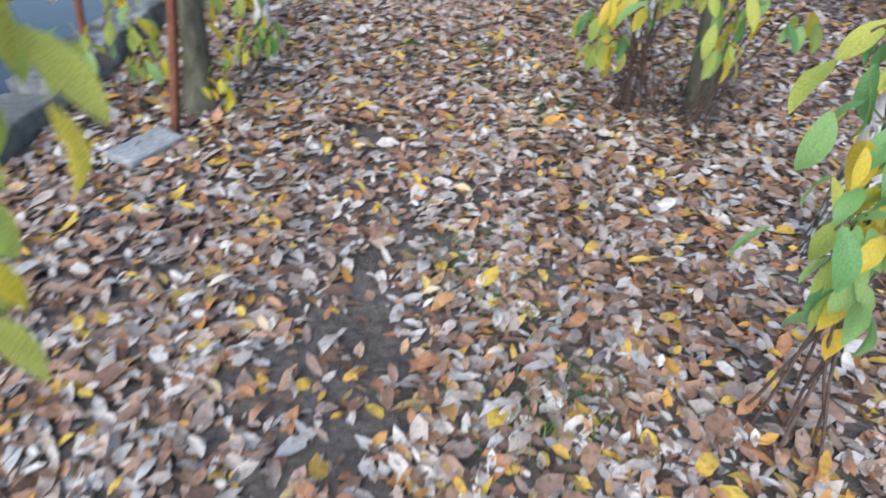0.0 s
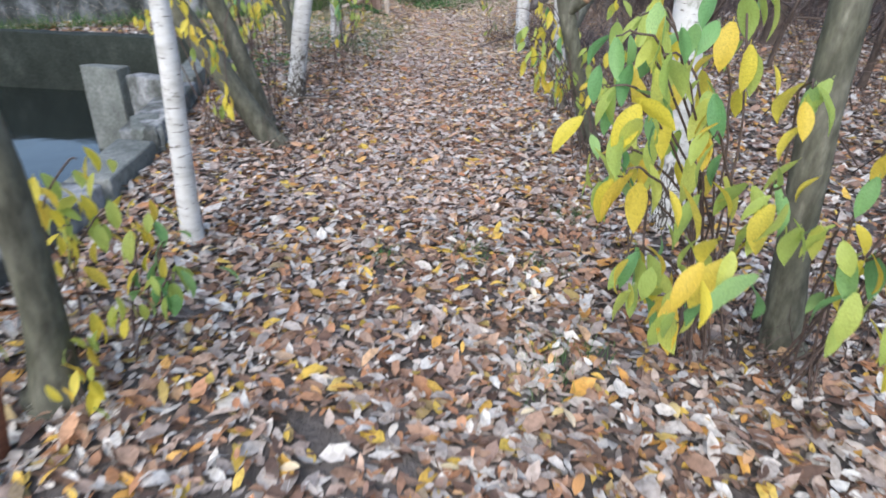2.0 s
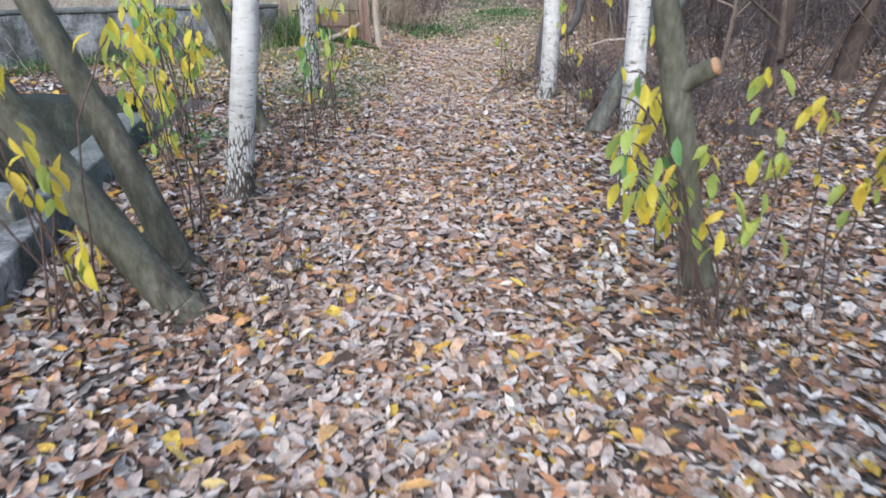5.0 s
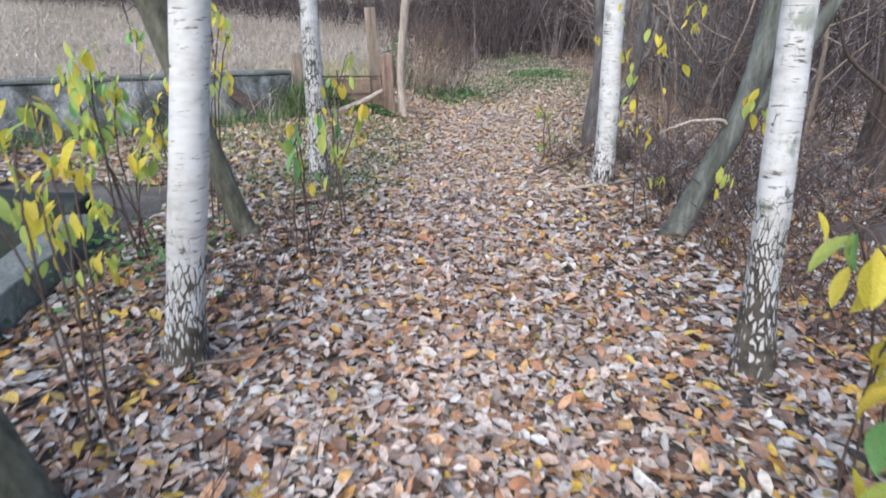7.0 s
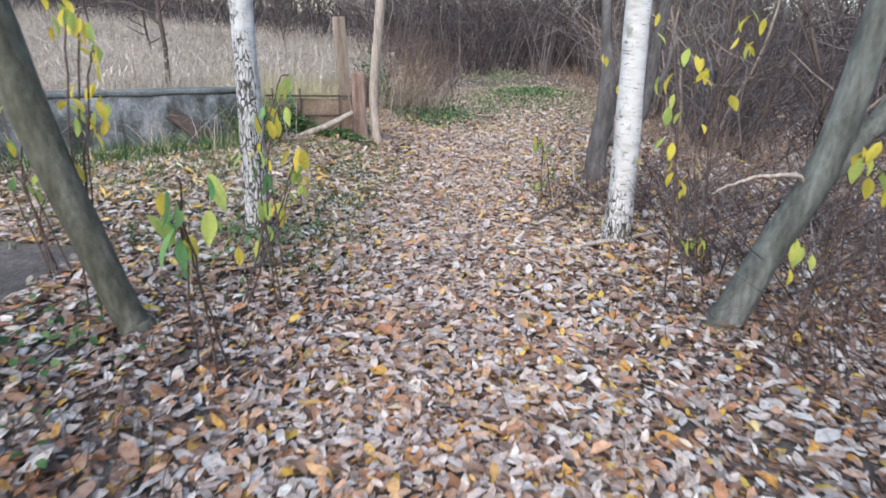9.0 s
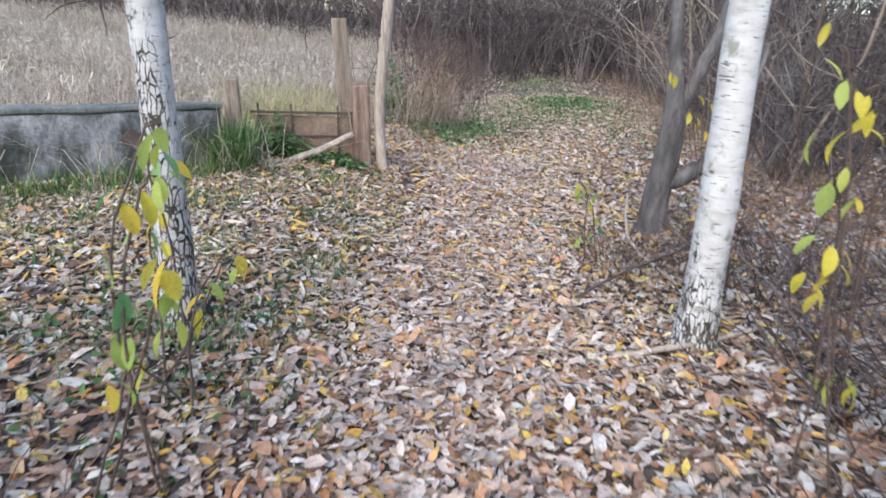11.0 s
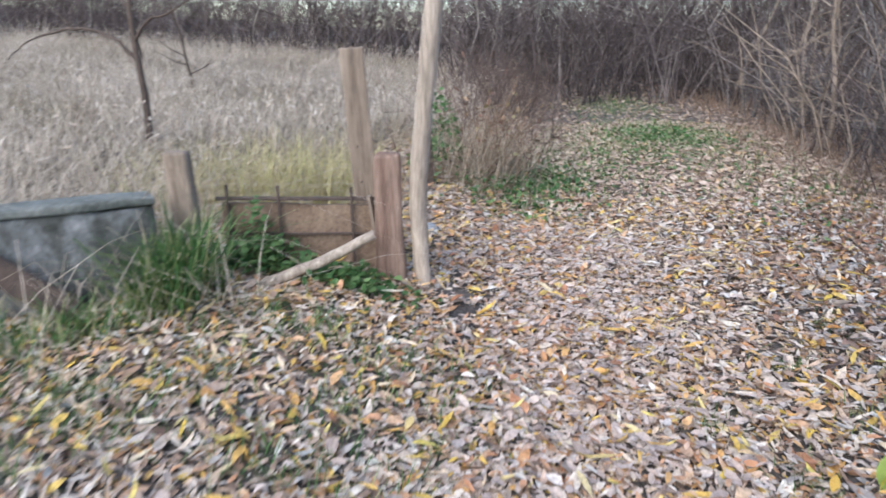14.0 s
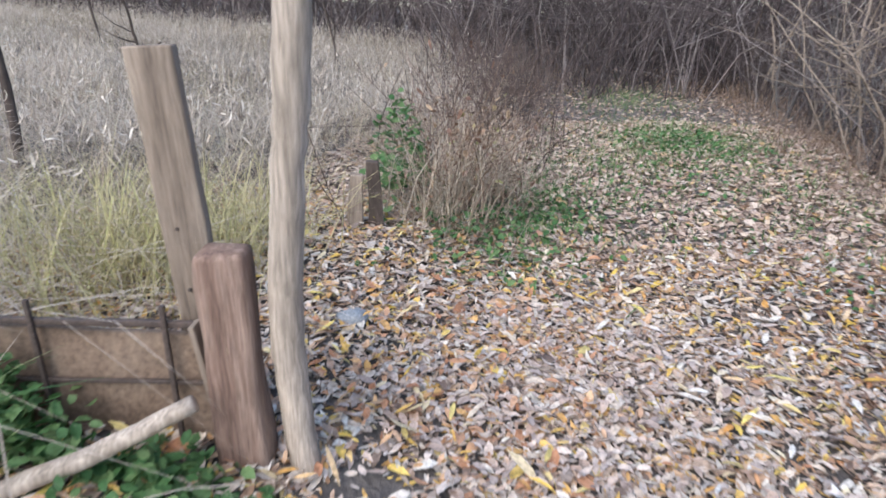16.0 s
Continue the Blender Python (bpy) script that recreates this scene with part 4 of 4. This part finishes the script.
def bare_tree(x, y, tall, r, label, mat, seed):
    """A crooked leafless shrub tree: trunk, limbs that fork, and thin twigs."""
    k = random.Random(seed)
    root = thing("bare_tree", (x, y, hz(x, y)), label, "tree", "bare trees of the thicket")
    w = k.uniform(0, 6.3)
    lean = k.uniform(0.05, 0.35)
    line, px, py = [(0, 0, -0.1, r * 1.3)], 0.0, 0.0
    steps = 6
    for i in range(1, steps + 1):
        px += lean * tall / steps * math.cos(w) + k.gauss(0, 0.035 * tall / 2)
        py += lean * tall / steps * math.sin(w) + k.gauss(0, 0.035 * tall / 2)
        line.append((px, py, tall * i / steps, r * (1 - 0.8 * i / steps)))
    full = bent(line, 4, 0.004)
    child("trunk", tubes("trunk", [full], mat, 7, 0.15), root)
    twigs = []
    for _ in range(k.randint(4, 6)):
        q = full[int(len(full) * k.uniform(0.15, 0.75))]
        a, n = k.uniform(0, 6.3), tall * k.uniform(0.25, 0.5)
        end = (q[0] + 0.75 * n * math.cos(a), q[1] + 0.75 * n * math.sin(a), q[2] + n * k.uniform(0.25, 0.8))
        mid = tuple((q[i] + end[i]) / 2 + k.gauss(0, 0.1 * n) for i in range(3))
        limb = bent([(q[0], q[1], q[2], q[3] * 0.6), (*mid, q[3] * 0.4), (*end, q[3] * 0.15)], 4, 0.006)
        child("limb", tubes("limb", [limb], mat, 6, 0.1), root)
        for _ in range(5):
            b = limb[k.randint(2, len(limb) - 1)]
            d = [k.gauss(0, 0.22 * n) for _ in range(3)]
            twigs.append([(*b[:3], b[3] * 0.5), (b[0] + d[0] * 0.6, b[1] + d[1] * 0.6, b[2] + abs(d[2]) * 0.4, b[3] * 0.35), (b[0] + d[0], b[1] + d[1], b[2] + abs(d[2]), 0.0015)])
    tagged(child("twig_spray", tubes("twig_spray", twigs, twig_grey, 4), root, "fine bare twigs"), kind="stuff")


weed_stalk = leafy("weed_stalk", [(0, (0.10, 0.068, 0.05)), (0.5, (0.23, 0.16, 0.12)), (1, (0.40, 0.30, 0.23))], False, 0, 0.9)


def spots(n, x0, x1, y0, y1):
    return np.stack([rng.uniform(x0, x1, n), rng.uniform(y0, y1, n)], -1)


def right_edge(y):
    return np.interp(y, [11, 13.5, 17, 21, 26, 32], [2.2, 2.9, 3.1, 3.6, 3.6, 2.4])


s = spots(1500, 0, 9, 12.5, 34)
s[:, 0] = right_edge(s[:, 1]) + 0.5 * np.sin(s[:, 1] * 2.1) + 0.2 + np.abs(rng.normal(0, 2.4, len(s))) ** 1.25
shoots("thicket", s, 0.3, 2.6, 0.010, twig_grey, "bare grey thicket of shrub stems", "thicket", 0.42, 4, 3, 0.45)
shoots("thicket", spots(2000, -4, 12, 27, 44), 1.8, 7.0, 0.024, twig_grey, "dense bare dark thicket closing the path", "thicket", 0.3, 5, 3, 0.4)
shoots("thicket", spots(260, 2.9, 9, 2, 13), 0.4, 1.8, 0.008, twig_brown, "bare brown undergrowth beside the path", "thicket", 0.45, 4, 3, 0.4)
shoots("thicket", spots(1200, 7, 16, 0, 32), 2.5, 7.5, 0.028, twig_grey, "tall bare bushes behind the thicket", "thicket", 0.25, 5, 3, 0.3)
shoots("thicket", spots(1300, -13, -7.4, -1, 7.5), 1.0, 4.5, 0.016, twig_brown, "dark bare thicket beyond the basin", "thicket", 0.3, 4, 3, 0.4)
shoots("thicket", spots(1500, -32, -5, 36, 46), 1.5, 6.5, 0.03, twig_grey, "bare bushes along the far edge of the meadow", "thicket", 0.3, 4, 3, 0.4)
place = random.Random(21)
for i in range(30):
    y = 12.6 + 0.55 * i + place.uniform(-0.3, 0.3)
    light = i % 3 == 0
    bare_tree(float(right_edge(y)) + place.uniform(0.0, 1.6), y, place.uniform(1.8, 3.8), place.uniform(0.022, 0.05),
              "crooked pale grey leafless shrub tree" if light else "crooked dark leafless shrub tree", wood_grey if light else bark_dark, 300 + i)
for i in range(16):
    bare_tree(place.uniform(3.2, 7.5), place.uniform(4, 12.5), place.uniform(2.5, 4.5), place.uniform(0.03, 0.07), "dark leafless tree in the undergrowth", bark_dark, 400 + i)
s = spots(60, 0, 1, 14, 26)
s[:, 0] = right_edge(s[:, 1]) + np.abs(rng.normal(0, 0.5, len(s)))
shoots("pale_stems", s, 1.0, 3.4, 0.022, bark_grey, "pale bare shrub stems standing before the thicket", "thicket", 0.22, 3, 5, 0.2)
s = spots(1500, 0, 1, 12, 30)
s[:, 0] = right_edge(s[:, 1]) + rng.normal(0.1, 0.7, len(s))
shoots("low_brush", s, 0.12, 0.6, 0.005, weed_stalk, "low dry brown brush along the thicket", "brush", 0.5, 3, 3, 0.4)
shoots("dead_brush", spots(420, 1.25, 3.2, 9.2, 11.6), 0.25, 0.75, 0.006, twig_grey, "heap of grey dead brush", "brush", 0.7, 3)
shoots("dead_brush", spots(180, 1.3, 2.6, 7.4, 9.2), 0.2, 0.6, 0.005, twig_brown, "heap of brown dead brush", "brush", 0.6, 3)
for x, y, n in ((-1.2, 5.7, 60), (-1.15, 6.1, 40), (1.2, 3.4, 60), (-1.5, 8.6, 50), (1.2, 5.7, 50), (-1.5, 7.6, 60), (0.6, 11.6, 40), (0.9, 9.2, 40), (1.0, 11.7, 80), (1.35, 11.3, 80), (1.55, 12.0, 80), (0.75, 11.2, 50), (2.3, 13.2, 60), (-1.7, 5.9, 40), (1.6, 3.4, 50)):
    shoots("dry_stems", rng.normal((x, y), 0.2, (n, 2)), 0.12, 0.42, 0.003, twig_brown, "tuft of thin dry brown stems", "weeds", 0.35, 2, 3)
s = np.concatenate([rng.normal((-1.45, 17.0), (0.16, 0.3), (36, 2)), rng.normal((-1.25, 17.9), (0.2, 0.5), (44, 2))])
shoots("dry_weeds", s, 0.5, 1.5, 0.006, weed_stalk, "tall dry brown weeds beside the gate opening", "weeds", 0.22, 4, 3, 0.3)
shoots("dry_weeds", np.concatenate([rng.normal((-1.7, 20.5), (0.6, 1.5), (110, 2)), spots(180, -2.6, -0.9, 22, 27)]), 0.6, 2.0, 0.008, twig_brown, "tall dry dark weeds beyond the gate", "weeds", 0.3, 5, 3, 0.35)
withered = leafy("withered_leaves", [(0, (0.10, 0.06, 0.045)), (0.4, (0.24, 0.14, 0.10)), (0.8, (0.38, 0.28, 0.18)), (1, (0.28, 0.3, 0.1))], False, 0.15, 0.8)
n = 300
p = np.concatenate([rng.normal((-1.45, 17.0, 0.6), (0.22, 0.3, 0.35), (n // 2, 3)), rng.normal((-1.2, 18.3, 0.45), (0.25, 0.4, 0.25), (n // 2, 3))])
p[:, 2] = np.maximum(p[:, 2], 0.22)
tagged(new("withered_leaves", leaves_mesh("withered_leaves", p, rng.uniform(0, 6.3, n), rng.normal(-0.5, 0.6, n), rng.normal(0, 0.6, n), rng.uniform(0.03, 0.11, n), rng.uniform(0.015, 0.06, n), withered)), "withered brown leaves hanging on dry weeds", "weeds", kind="stuff")
pale = spots(34, 0, 1, 14.5, 24)
pale[:, 0] = right_edge(pale[:, 1]) + rng.normal(0.3, 0.35, 34)
shoots("pale_stems", pale, 1.2, 3.2, 0.018, wood_grey, "crooked pale bare stems before the dark thicket", "thicket", 0.3, 4, 5, 0.4)
meadow_tree = thing("bare_tree", (-5.5, 16.6, hz(-5.5, 16.6)), "thin dark leafless tree with sideways branches in the meadow", "tree", "bare trees of the meadow")
child("trunk", tubes("trunk", [bent([(0, 0, -0.1, 0.045), (0.02, 0, 0.8, 0.04), (-0.02, 0, 1.6, 0.036), (0.04, 0, 2.4, 0.028), (0.0, 0, 3.2, 0.015)], 5, 0.004)], bark_dark, 8, 0.15), meadow_tree)
for arm in ([(0, 0, 1.15, 0.026), (-0.25, -0.05, 1.42, 0.022), (-0.7, -0.1, 1.52, 0.018), (-1.3, -0.15, 1.36, 0.010), (-1.6, -0.2, 1.15, 0.005)],
            [(0, 0, 1.4, 0.022), (0.25, -0.05, 1.62, 0.016), (0.6, -0.1, 1.72, 0.010), (1.0, -0.1, 1.95, 0.005)],
            [(0, 0, 1.7, 0.022), (-0.3, 0.1, 1.95, 0.016), (-0.8, 0.2, 2.05, 0.008)],
            [(-0.7, -0.1, 1.52, 0.012), (-0.95, -0.1, 1.75, 0.008), (-1.1, 0, 2.1, 0.004)],
            [(0, 0, 2.0, 0.02), (0.3, 0.1, 2.3, 0.012), (0.5, 0.1, 2.8, 0.006)]):
    child("limb", tubes("limb", [bent(arm, 5, 0.008)], bark_dark, 6, 0.1), meadow_tree)
for i, (x, y) in enumerate(((-9.5, 24.0), (-7.0, 29.0), (-13.0, 27.0))):
    bare_tree(x, y, 2.6 + 0.4 * i, 0.04, "thin dark leafless tree in the dry meadow", bark_dark, 500 + i)


# ---- grass ----
def lifted(s, dz=0.0):
    return np.stack([s[:, 0], s[:, 1], height(s[:, 0], s[:, 1]) + dz], -1)


def grass(name, s, low, high, width, mat, label, lean=0.35, droop=0.3):
    n = len(s)
    return tagged(new(name, blades_mesh(name, lifted(s, -0.01), rng.uniform(low, high, n), width * rng.uniform(0.7, 1.3, n), mat, lean, droop)), label, "grass", kind="stuff")


s = spots(120000, -26, -1.9, 8, 40)
line = WALL[0][1] + (s[:, 0] - WALL[0][0]) * (WALL[1][1] - WALL[0][1]) / (WALL[1][0] - WALL[0][0])
keep = (s[:, 1] > np.maximum(line + 0.5, np.where(s[:, 0] > -3.0, 14.6 + (s[:, 0] + 3.0) * 3.0, 0))) & ((s[:, 0] < -2.9) | (s[:, 1] > 18.5))
keep &= rng.uniform(0, 1, len(s)) < np.where(s[:, 1] < 22, 1.0, 0.6)
s = s[keep]
patch = np.sin(0.9 * s[:, 0] + 1.3 * np.sin(0.7 * s[:, 1])) * np.sin(1.1 * s[:, 1] + 0.8 * np.sin(0.6 * s[:, 0])) + rng.normal(0, 0.35, len(s))
grass("dry_meadow", s[patch > 0.1], 0.45, 1.05, 0.009, grass_dry, "tall pale dry meadow grass beyond the wall", 1.0, 2.2)
grass("dry_meadow", s[(patch <= 0.1) & (patch > -0.45)], 0.25, 0.75, 0.009, grass_straw, "beaten-down straw-coloured meadow grass", 1.5, 2.4)
grass("dry_meadow", s[patch <= -0.45], 0.25, 0.65, 0.010, grass_brown, "withered brown weeds among the meadow grass", 0.9, 1.6)
n = 16000
p = lifted(s[rng.integers(0, len(s), n)])
p[:, 2] += rng.uniform(0.35, 0.85, n)
seed_heads = leafy("seed_heads", [(0.0, (0.5, 0.42, 0.34)), (0.6, (0.68, 0.6, 0.51)), (1.0, (0.78, 0.72, 0.64))], False, 0.3, 0.9)
tagged(new("seed_heads", leaves_mesh("seed_heads", p, rng.uniform(0, 6.3, n), rng.normal(0.7, 0.6, n), rng.normal(0, 0.5, n), rng.uniform(0.06, 0.16, n), rng.uniform(0.008, 0.022, n), seed_heads, 0.4)), "fluffy pale seed heads over the dry meadow", "grass", kind="stuff")
grass("olive_grass", np.concatenate([rng.normal((-2.75, 15.1), (0.3, 0.45), (800, 2)), rng.normal((-3.3, 14.8), (0.45, 0.4), (500, 2))]), 0.25, 0.85, 0.008, grass_olive, "yellow-green tall grass behind the gate panel", 0.45, 0.9)
grass("dry_grass", np.concatenate([rng.normal((-1.5, 16.9), (0.2, 0.35), (420, 2)), rng.normal((-1.3, 17.9), (0.25, 0.5), (420, 2))]), 0.3, 1.05, 0.008, grass_straw, "straw-coloured dry grass clump beside the gate opening", 0.45, 1.0)
grass("dry_grass", np.concatenate([rng.normal((-2.62, 12.8), (0.16, 0.14), (46, 2)), rng.normal((-3.2, 12.35), (0.3, 0.25), (50, 2))]), 0.25, 0.7, 0.008, grass_dry, "pale dry stalks standing in green grass", 0.6, 1.2)
n = 500
u = rng.uniform(0.2, 0.98, n)
p = np.stack([WALL[0][0] + (WALL[1][0] - WALL[0][0]) * u - 0.25 - np.abs(rng.normal(0, 0.3, n)), WALL[0][1] + (WALL[1][1] - WALL[0][1]) * u + 0.3 + np.abs(rng.normal(0, 0.3, n))], -1)
grass("dry_grass", p, 0.7, 1.25, 0.007, grass_straw, "tall straw stalks standing close behind the wall", 0.3, 0.6)
grass("green_grass", np.concatenate([rng.normal((-2.74, 12.95), (0.11, 0.10), (330, 2)), rng.normal((-2.66, 12.75), (0.10, 0.09), (240, 2))]), 0.2, 0.6, 0.012, grass_green, "thick green grass tuft at the wall's end", 0.4, 0.7)
u = rng.uniform(0.35, 0.99, 1600)
s = np.stack([WALL[0][0] + (WALL[1][0] - WALL[0][0]) * u + 0.2 + np.abs(rng.normal(0, 0.18, 1600)), WALL[0][1] + (WALL[1][1] - WALL[0][1]) * u - 0.2 - np.abs(rng.normal(0, 0.15, 1600))], -1)
grass("green_grass", s, 0.08, 0.28, 0.010, grass_green, "green grass along the foot of the wall", 0.4, 0.6)
s = np.concatenate([rng.normal(c, 0.14, (60, 2)) for c in spots(85, -4.0, -0.9, 9.2, 12.9)])
grass("grass_tufts", s, 0.05, 0.14, 0.006, grass_green, "sparse green grass poking through the leaves", 0.6, 0.6)
s = np.concatenate([rng.normal(c, 0.09, (120, 2)) for c in ((0.32, 1.05), (0.5, 1.2), (0.25, 1.6), (0.1, 1.75), (0.42, 3.1), (0.55, 3.3), (0.5, 3.95), (0.15, 4.1), (0.75, 4.6), (-0.35, 4.0), (0.75, 11.0), (0.2, 12.6), (-1.0, 12.0), (0.9, 12.6), (1.2, 12.9), (0.7, 13.1), (1.4, 12.4), (1.1, 13.6), (1.6, 13.2), (0.5, 12.2), (-0.9, 11.6), (-1.4, 12.2))])
grass("grass_tufts", s, 0.035, 0.09, 0.004, grass_green, "small green grass tufts between fallen leaves", 0.6, 0.6)
s = np.concatenate([rng.normal((1.3, 21.8), (0.7, 1.1), (2200, 2)), rng.normal((0.9, 27.0), (0.7, 1.6), (1600, 2)), rng.normal((-0.75, 17.6), (0.3, 0.8), (900, 2)), rng.normal((-0.2, 20.0), (0.7, 1.0), (700, 2))])
s = np.concatenate([s, spots(2600, -0.9, 3.2, 16.5, 24)])
grass("green_grass", s, 0.05, 0.16, 0.010, grass_green, "low green grass on the far path", 0.5, 0.6)


def herbs(centre, spread, n, low, high, size, label):
    s = rng.normal(centre, spread, (n, 2))
    p = lifted(s)
    p[:, 2] += rng.uniform(low, high, n) * np.exp(-((s - centre) ** 2).sum(1) / (3 * max(spread) ** 2))
    me = leaves_mesh("herbs", p, rng.uniform(0, 6.3, n), rng.normal(-0.2, 0.4, n), rng.normal(0, 0.4, n), size * rng.uniform(0.6, 1.2, n), size * rng.uniform(0.5, 0.8, n), herb, 0.2)
    tagged(new("green_herbs", me), label, "herbs", kind="stuff")


herbs((-1.75, 13.3), (0.20, 0.09), 300, 0.01, 0.14, 0.065, "low green leafy herbs at the gate's foot")
herbs((-2.35, 13.3), (0.26, 0.07), 380, 0.01, 0.26, 0.065, "low green leafy herbs below the board panel")
herbs((-2.43, 13.38), (0.08, 0.06), 160, 0.15, 0.5, 0.055, "green nettles growing by the split post")
herbs((-1.95, 17.0), (0.16, 0.2), 260, 0.3, 0.95, 0.10, "green bramble leaves among dry weeds")
herbs((-1.15, 16.6), (0.35, 0.5), 420, 0.02, 0.2, 0.07, "low green herbs under dry weeds")
herbs((1.3, 21.5), (0.6, 0.9), 700, 0.02, 0.15, 0.08, "low green herbs on the far path")
herbs((-0.6, 17.6), (0.4, 0.8), 420, 0.02, 0.12, 0.07, "low green herbs at the edge of the path")
herbs((0.9, 19.3), (1.0, 1.0), 380, 0.02, 0.10, 0.07, "low green herbs between pale leaves")
herbs((2.0, 16.5), (0.6, 1.2), 200, 0.02, 0.10, 0.06, "low green herbs before the thicket")
herbs((-1.7, 9.8), (0.35, 0.45), 160, 0.02, 0.15, 0.05, "low green herbs at a birch's foot")
herbs((-2.3, 7.9), (0.3, 0.4), 260, 0.02, 0.25, 0.055, "low yellow-green herbs by the basin")


# ---- fallen leaves ----
def scatter(name, s, size, mat, label, tilt=0.28, lift=0.03, slim=(0.3, 0.62)):
    n = len(s)
    bare = np.exp(-((s[:, 0] + 0.28) ** 2 / 0.05 + (s[:, 1] - 1.35) ** 2 / 0.5)) + 0.85 * np.exp(-((s[:, 0] + 0.42) ** 2 / 0.03 + (s[:, 1] - 2.75) ** 2 / 0.03)) + np.exp(-((s[:, 0] + 1.12) ** 2 / 0.03 + (s[:, 1] - 13.55) ** 2 / 0.12))
    s = s[rng.uniform(0, 1, n) > np.minimum(bare * (0.9 + 0.7 * np.sin(17 * s[:, 0] + 3 * np.sin(9 * s[:, 1])) * np.sin(11 * s[:, 1])), 0.95)]
    e = basin_edge(s[:, 1])
    s = s[~((s[:, 0] < e + 0.02) & (s[:, 1] > 0.6) & (s[:, 1] < 8.6) & (s[:, 0] > -7.1))]
    n = len(s)
    p = lifted(s)
    p[:, 2] += 0.004 + np.abs(rng.normal(0, lift * 0.5, n))
    length = size * np.clip(rng.lognormal(0, 0.4, n), 0.4, 2.1)
    width = length * rng.uniform(*slim, n)
    ob = new(name, leaves_mesh(name, p, rng.uniform(0, 6.3, n), rng.normal(0, tilt, n), rng.normal(0, tilt, n), length, width, mat))
    return tagged(ob, label, "fallen leaves", kind="stuff")


s = np.concatenate([spots(72000, -2.6, 2.4, -0.6, 9.5), spots(86000, -4.2, 3.0, 9.5, 17)])
old_side = s[:, 1] + rng.normal(0, 0.9, len(s)) < 9.8
carpet = scatter("leaf_litter", s[old_side], 0.060, litter, "thick carpet of brown, tan and orange fallen leaves", 0.27)
shaded = ~old_side & (s[:, 0] + rng.normal(0, 0.45, len(s)) > 1.15)
scatter("leaf_litter", s[shaded], 0.060, litter, "brown fallen leaves towards the thicket", 0.36, 0.04, (0.25, 0.55))
scatter("leaf_litter", s[~old_side & ~shaded], 0.060, litter_pale, "thick carpet of pale tan and yellow fallen leaves", 0.27, 0.03, (0.22, 0.5))
scatter("leaf_litter", np.concatenate([spots(22000, 2.4, 6.5, -0.5, 9), spots(18000, 3.0, 7.5, 9, 17), spots(6000, -7, -4.2, 9, 13)]), 0.075, litter, "thinner carpet of brown fallen leaves in the undergrowth")
scatter("leaf_litter", np.concatenate([spots(44000, -3.2, 4.2, 16.3, 24), spots(16000, -3.5, 6, 24, 36)]), 0.070, litter_far, "pale fallen leaves strewn along the far path")
s = np.concatenate([spots(14000, -8, 7, -7, -0.5), spots(9000, 6, 13, -4, 20), spots(4000, -14, -7.2, -4, 7)])
scatter("leaf_litter", s, 0.11, litter, "scattered brown fallen leaves under the surrounding bushes")

# Paler than the litter: grazing sheen along the path, put into leaf colour.
trodden = leafy("trodden_sheen_leaves", [(0.0, (0.34, 0.26, 0.225)), (0.3, (0.52, 0.42, 0.37)), (0.6, (0.64, 0.54, 0.48)), (0.8, (0.50, 0.35, 0.27)), (1.0, (0.72, 0.65, 0.60))], through=0.08, rough=0.45, gloss=0.5)
s = spots(15000, -1.7, 1.0, 4.5, 15.5)
s[:, 0] = rng.normal(-0.35, 0.55, len(s))
scatter("leaf_litter", s, 0.05, trodden, "trodden leaves along the middle of the path, sheen put into their pale colour", 0.2, 0.06, (0.3, 0.6))
willow = leafy("willow_leaves", [(0.0, (0.70, 0.50, 0.10)), (0.25, (0.66, 0.40, 0.14)), (0.45, (0.72, 0.66, 0.58)), (0.7, (0.60, 0.50, 0.40)), (0.85, (0.74, 0.60, 0.16)), (1.0, (0.40, 0.31, 0.25))], through=0.1, rough=0.5, gloss=0.35)
s = spots(3200, -3.2, 1.8, 10.2, 16.5)
scatter("leaf_litter", s, 0.088, willow, "long narrow yellow and pale willow leaves on the litter", 0.28, 0.07, (0.15, 0.26))
orange = leafy("fallen_leaves_orange", [(0.0, (0.38, 0.18, 0.10)), (0.35, (0.54, 0.29, 0.17)), (0.7, (0.60, 0.40, 0.27)), (1.0, (0.62, 0.36, 0.12))], through=0.1, rough=0.5)
s = np.concatenate([rng.normal((-0.35, 8.3), (0.55, 1.8), (1700, 2)), rng.normal((-0.9, 14.2), (0.5, 1.2), (1100, 2)), rng.normal((0.0, 4.8), (0.8, 1.6), (450, 2)), rng.normal((-0.2, 11.8), (0.6, 0.9), (500, 2))])
scatter("leaf_litter", s, 0.058, orange, "freshly fallen orange leaves lying on the litter", 0.3, 0.07)
singles = [big_leaf("leaf", litter_single, 100 + i) for i in range(5)]
for me in singles:
    for v in me.vertices:
        v.co = Vector((v.co.x, v.co.z + 0.6, v.co.y))
for i in range(290):
    x, y = pick.uniform(-1.3, 1.2), pick.uniform(0.3, 15.5)
    leaf = child("leaf", singles[i % 5], carpet, at=(x, y, hz(x, y) + 0.035))
    s = pick.uniform(0.055, 0.09)
    leaf.scale = (s, s, s)
    leaf.rotation_euler = (pick.gauss(0, 0.22), pick.gauss(0, 0.22), pick.uniform(0, 6.3))
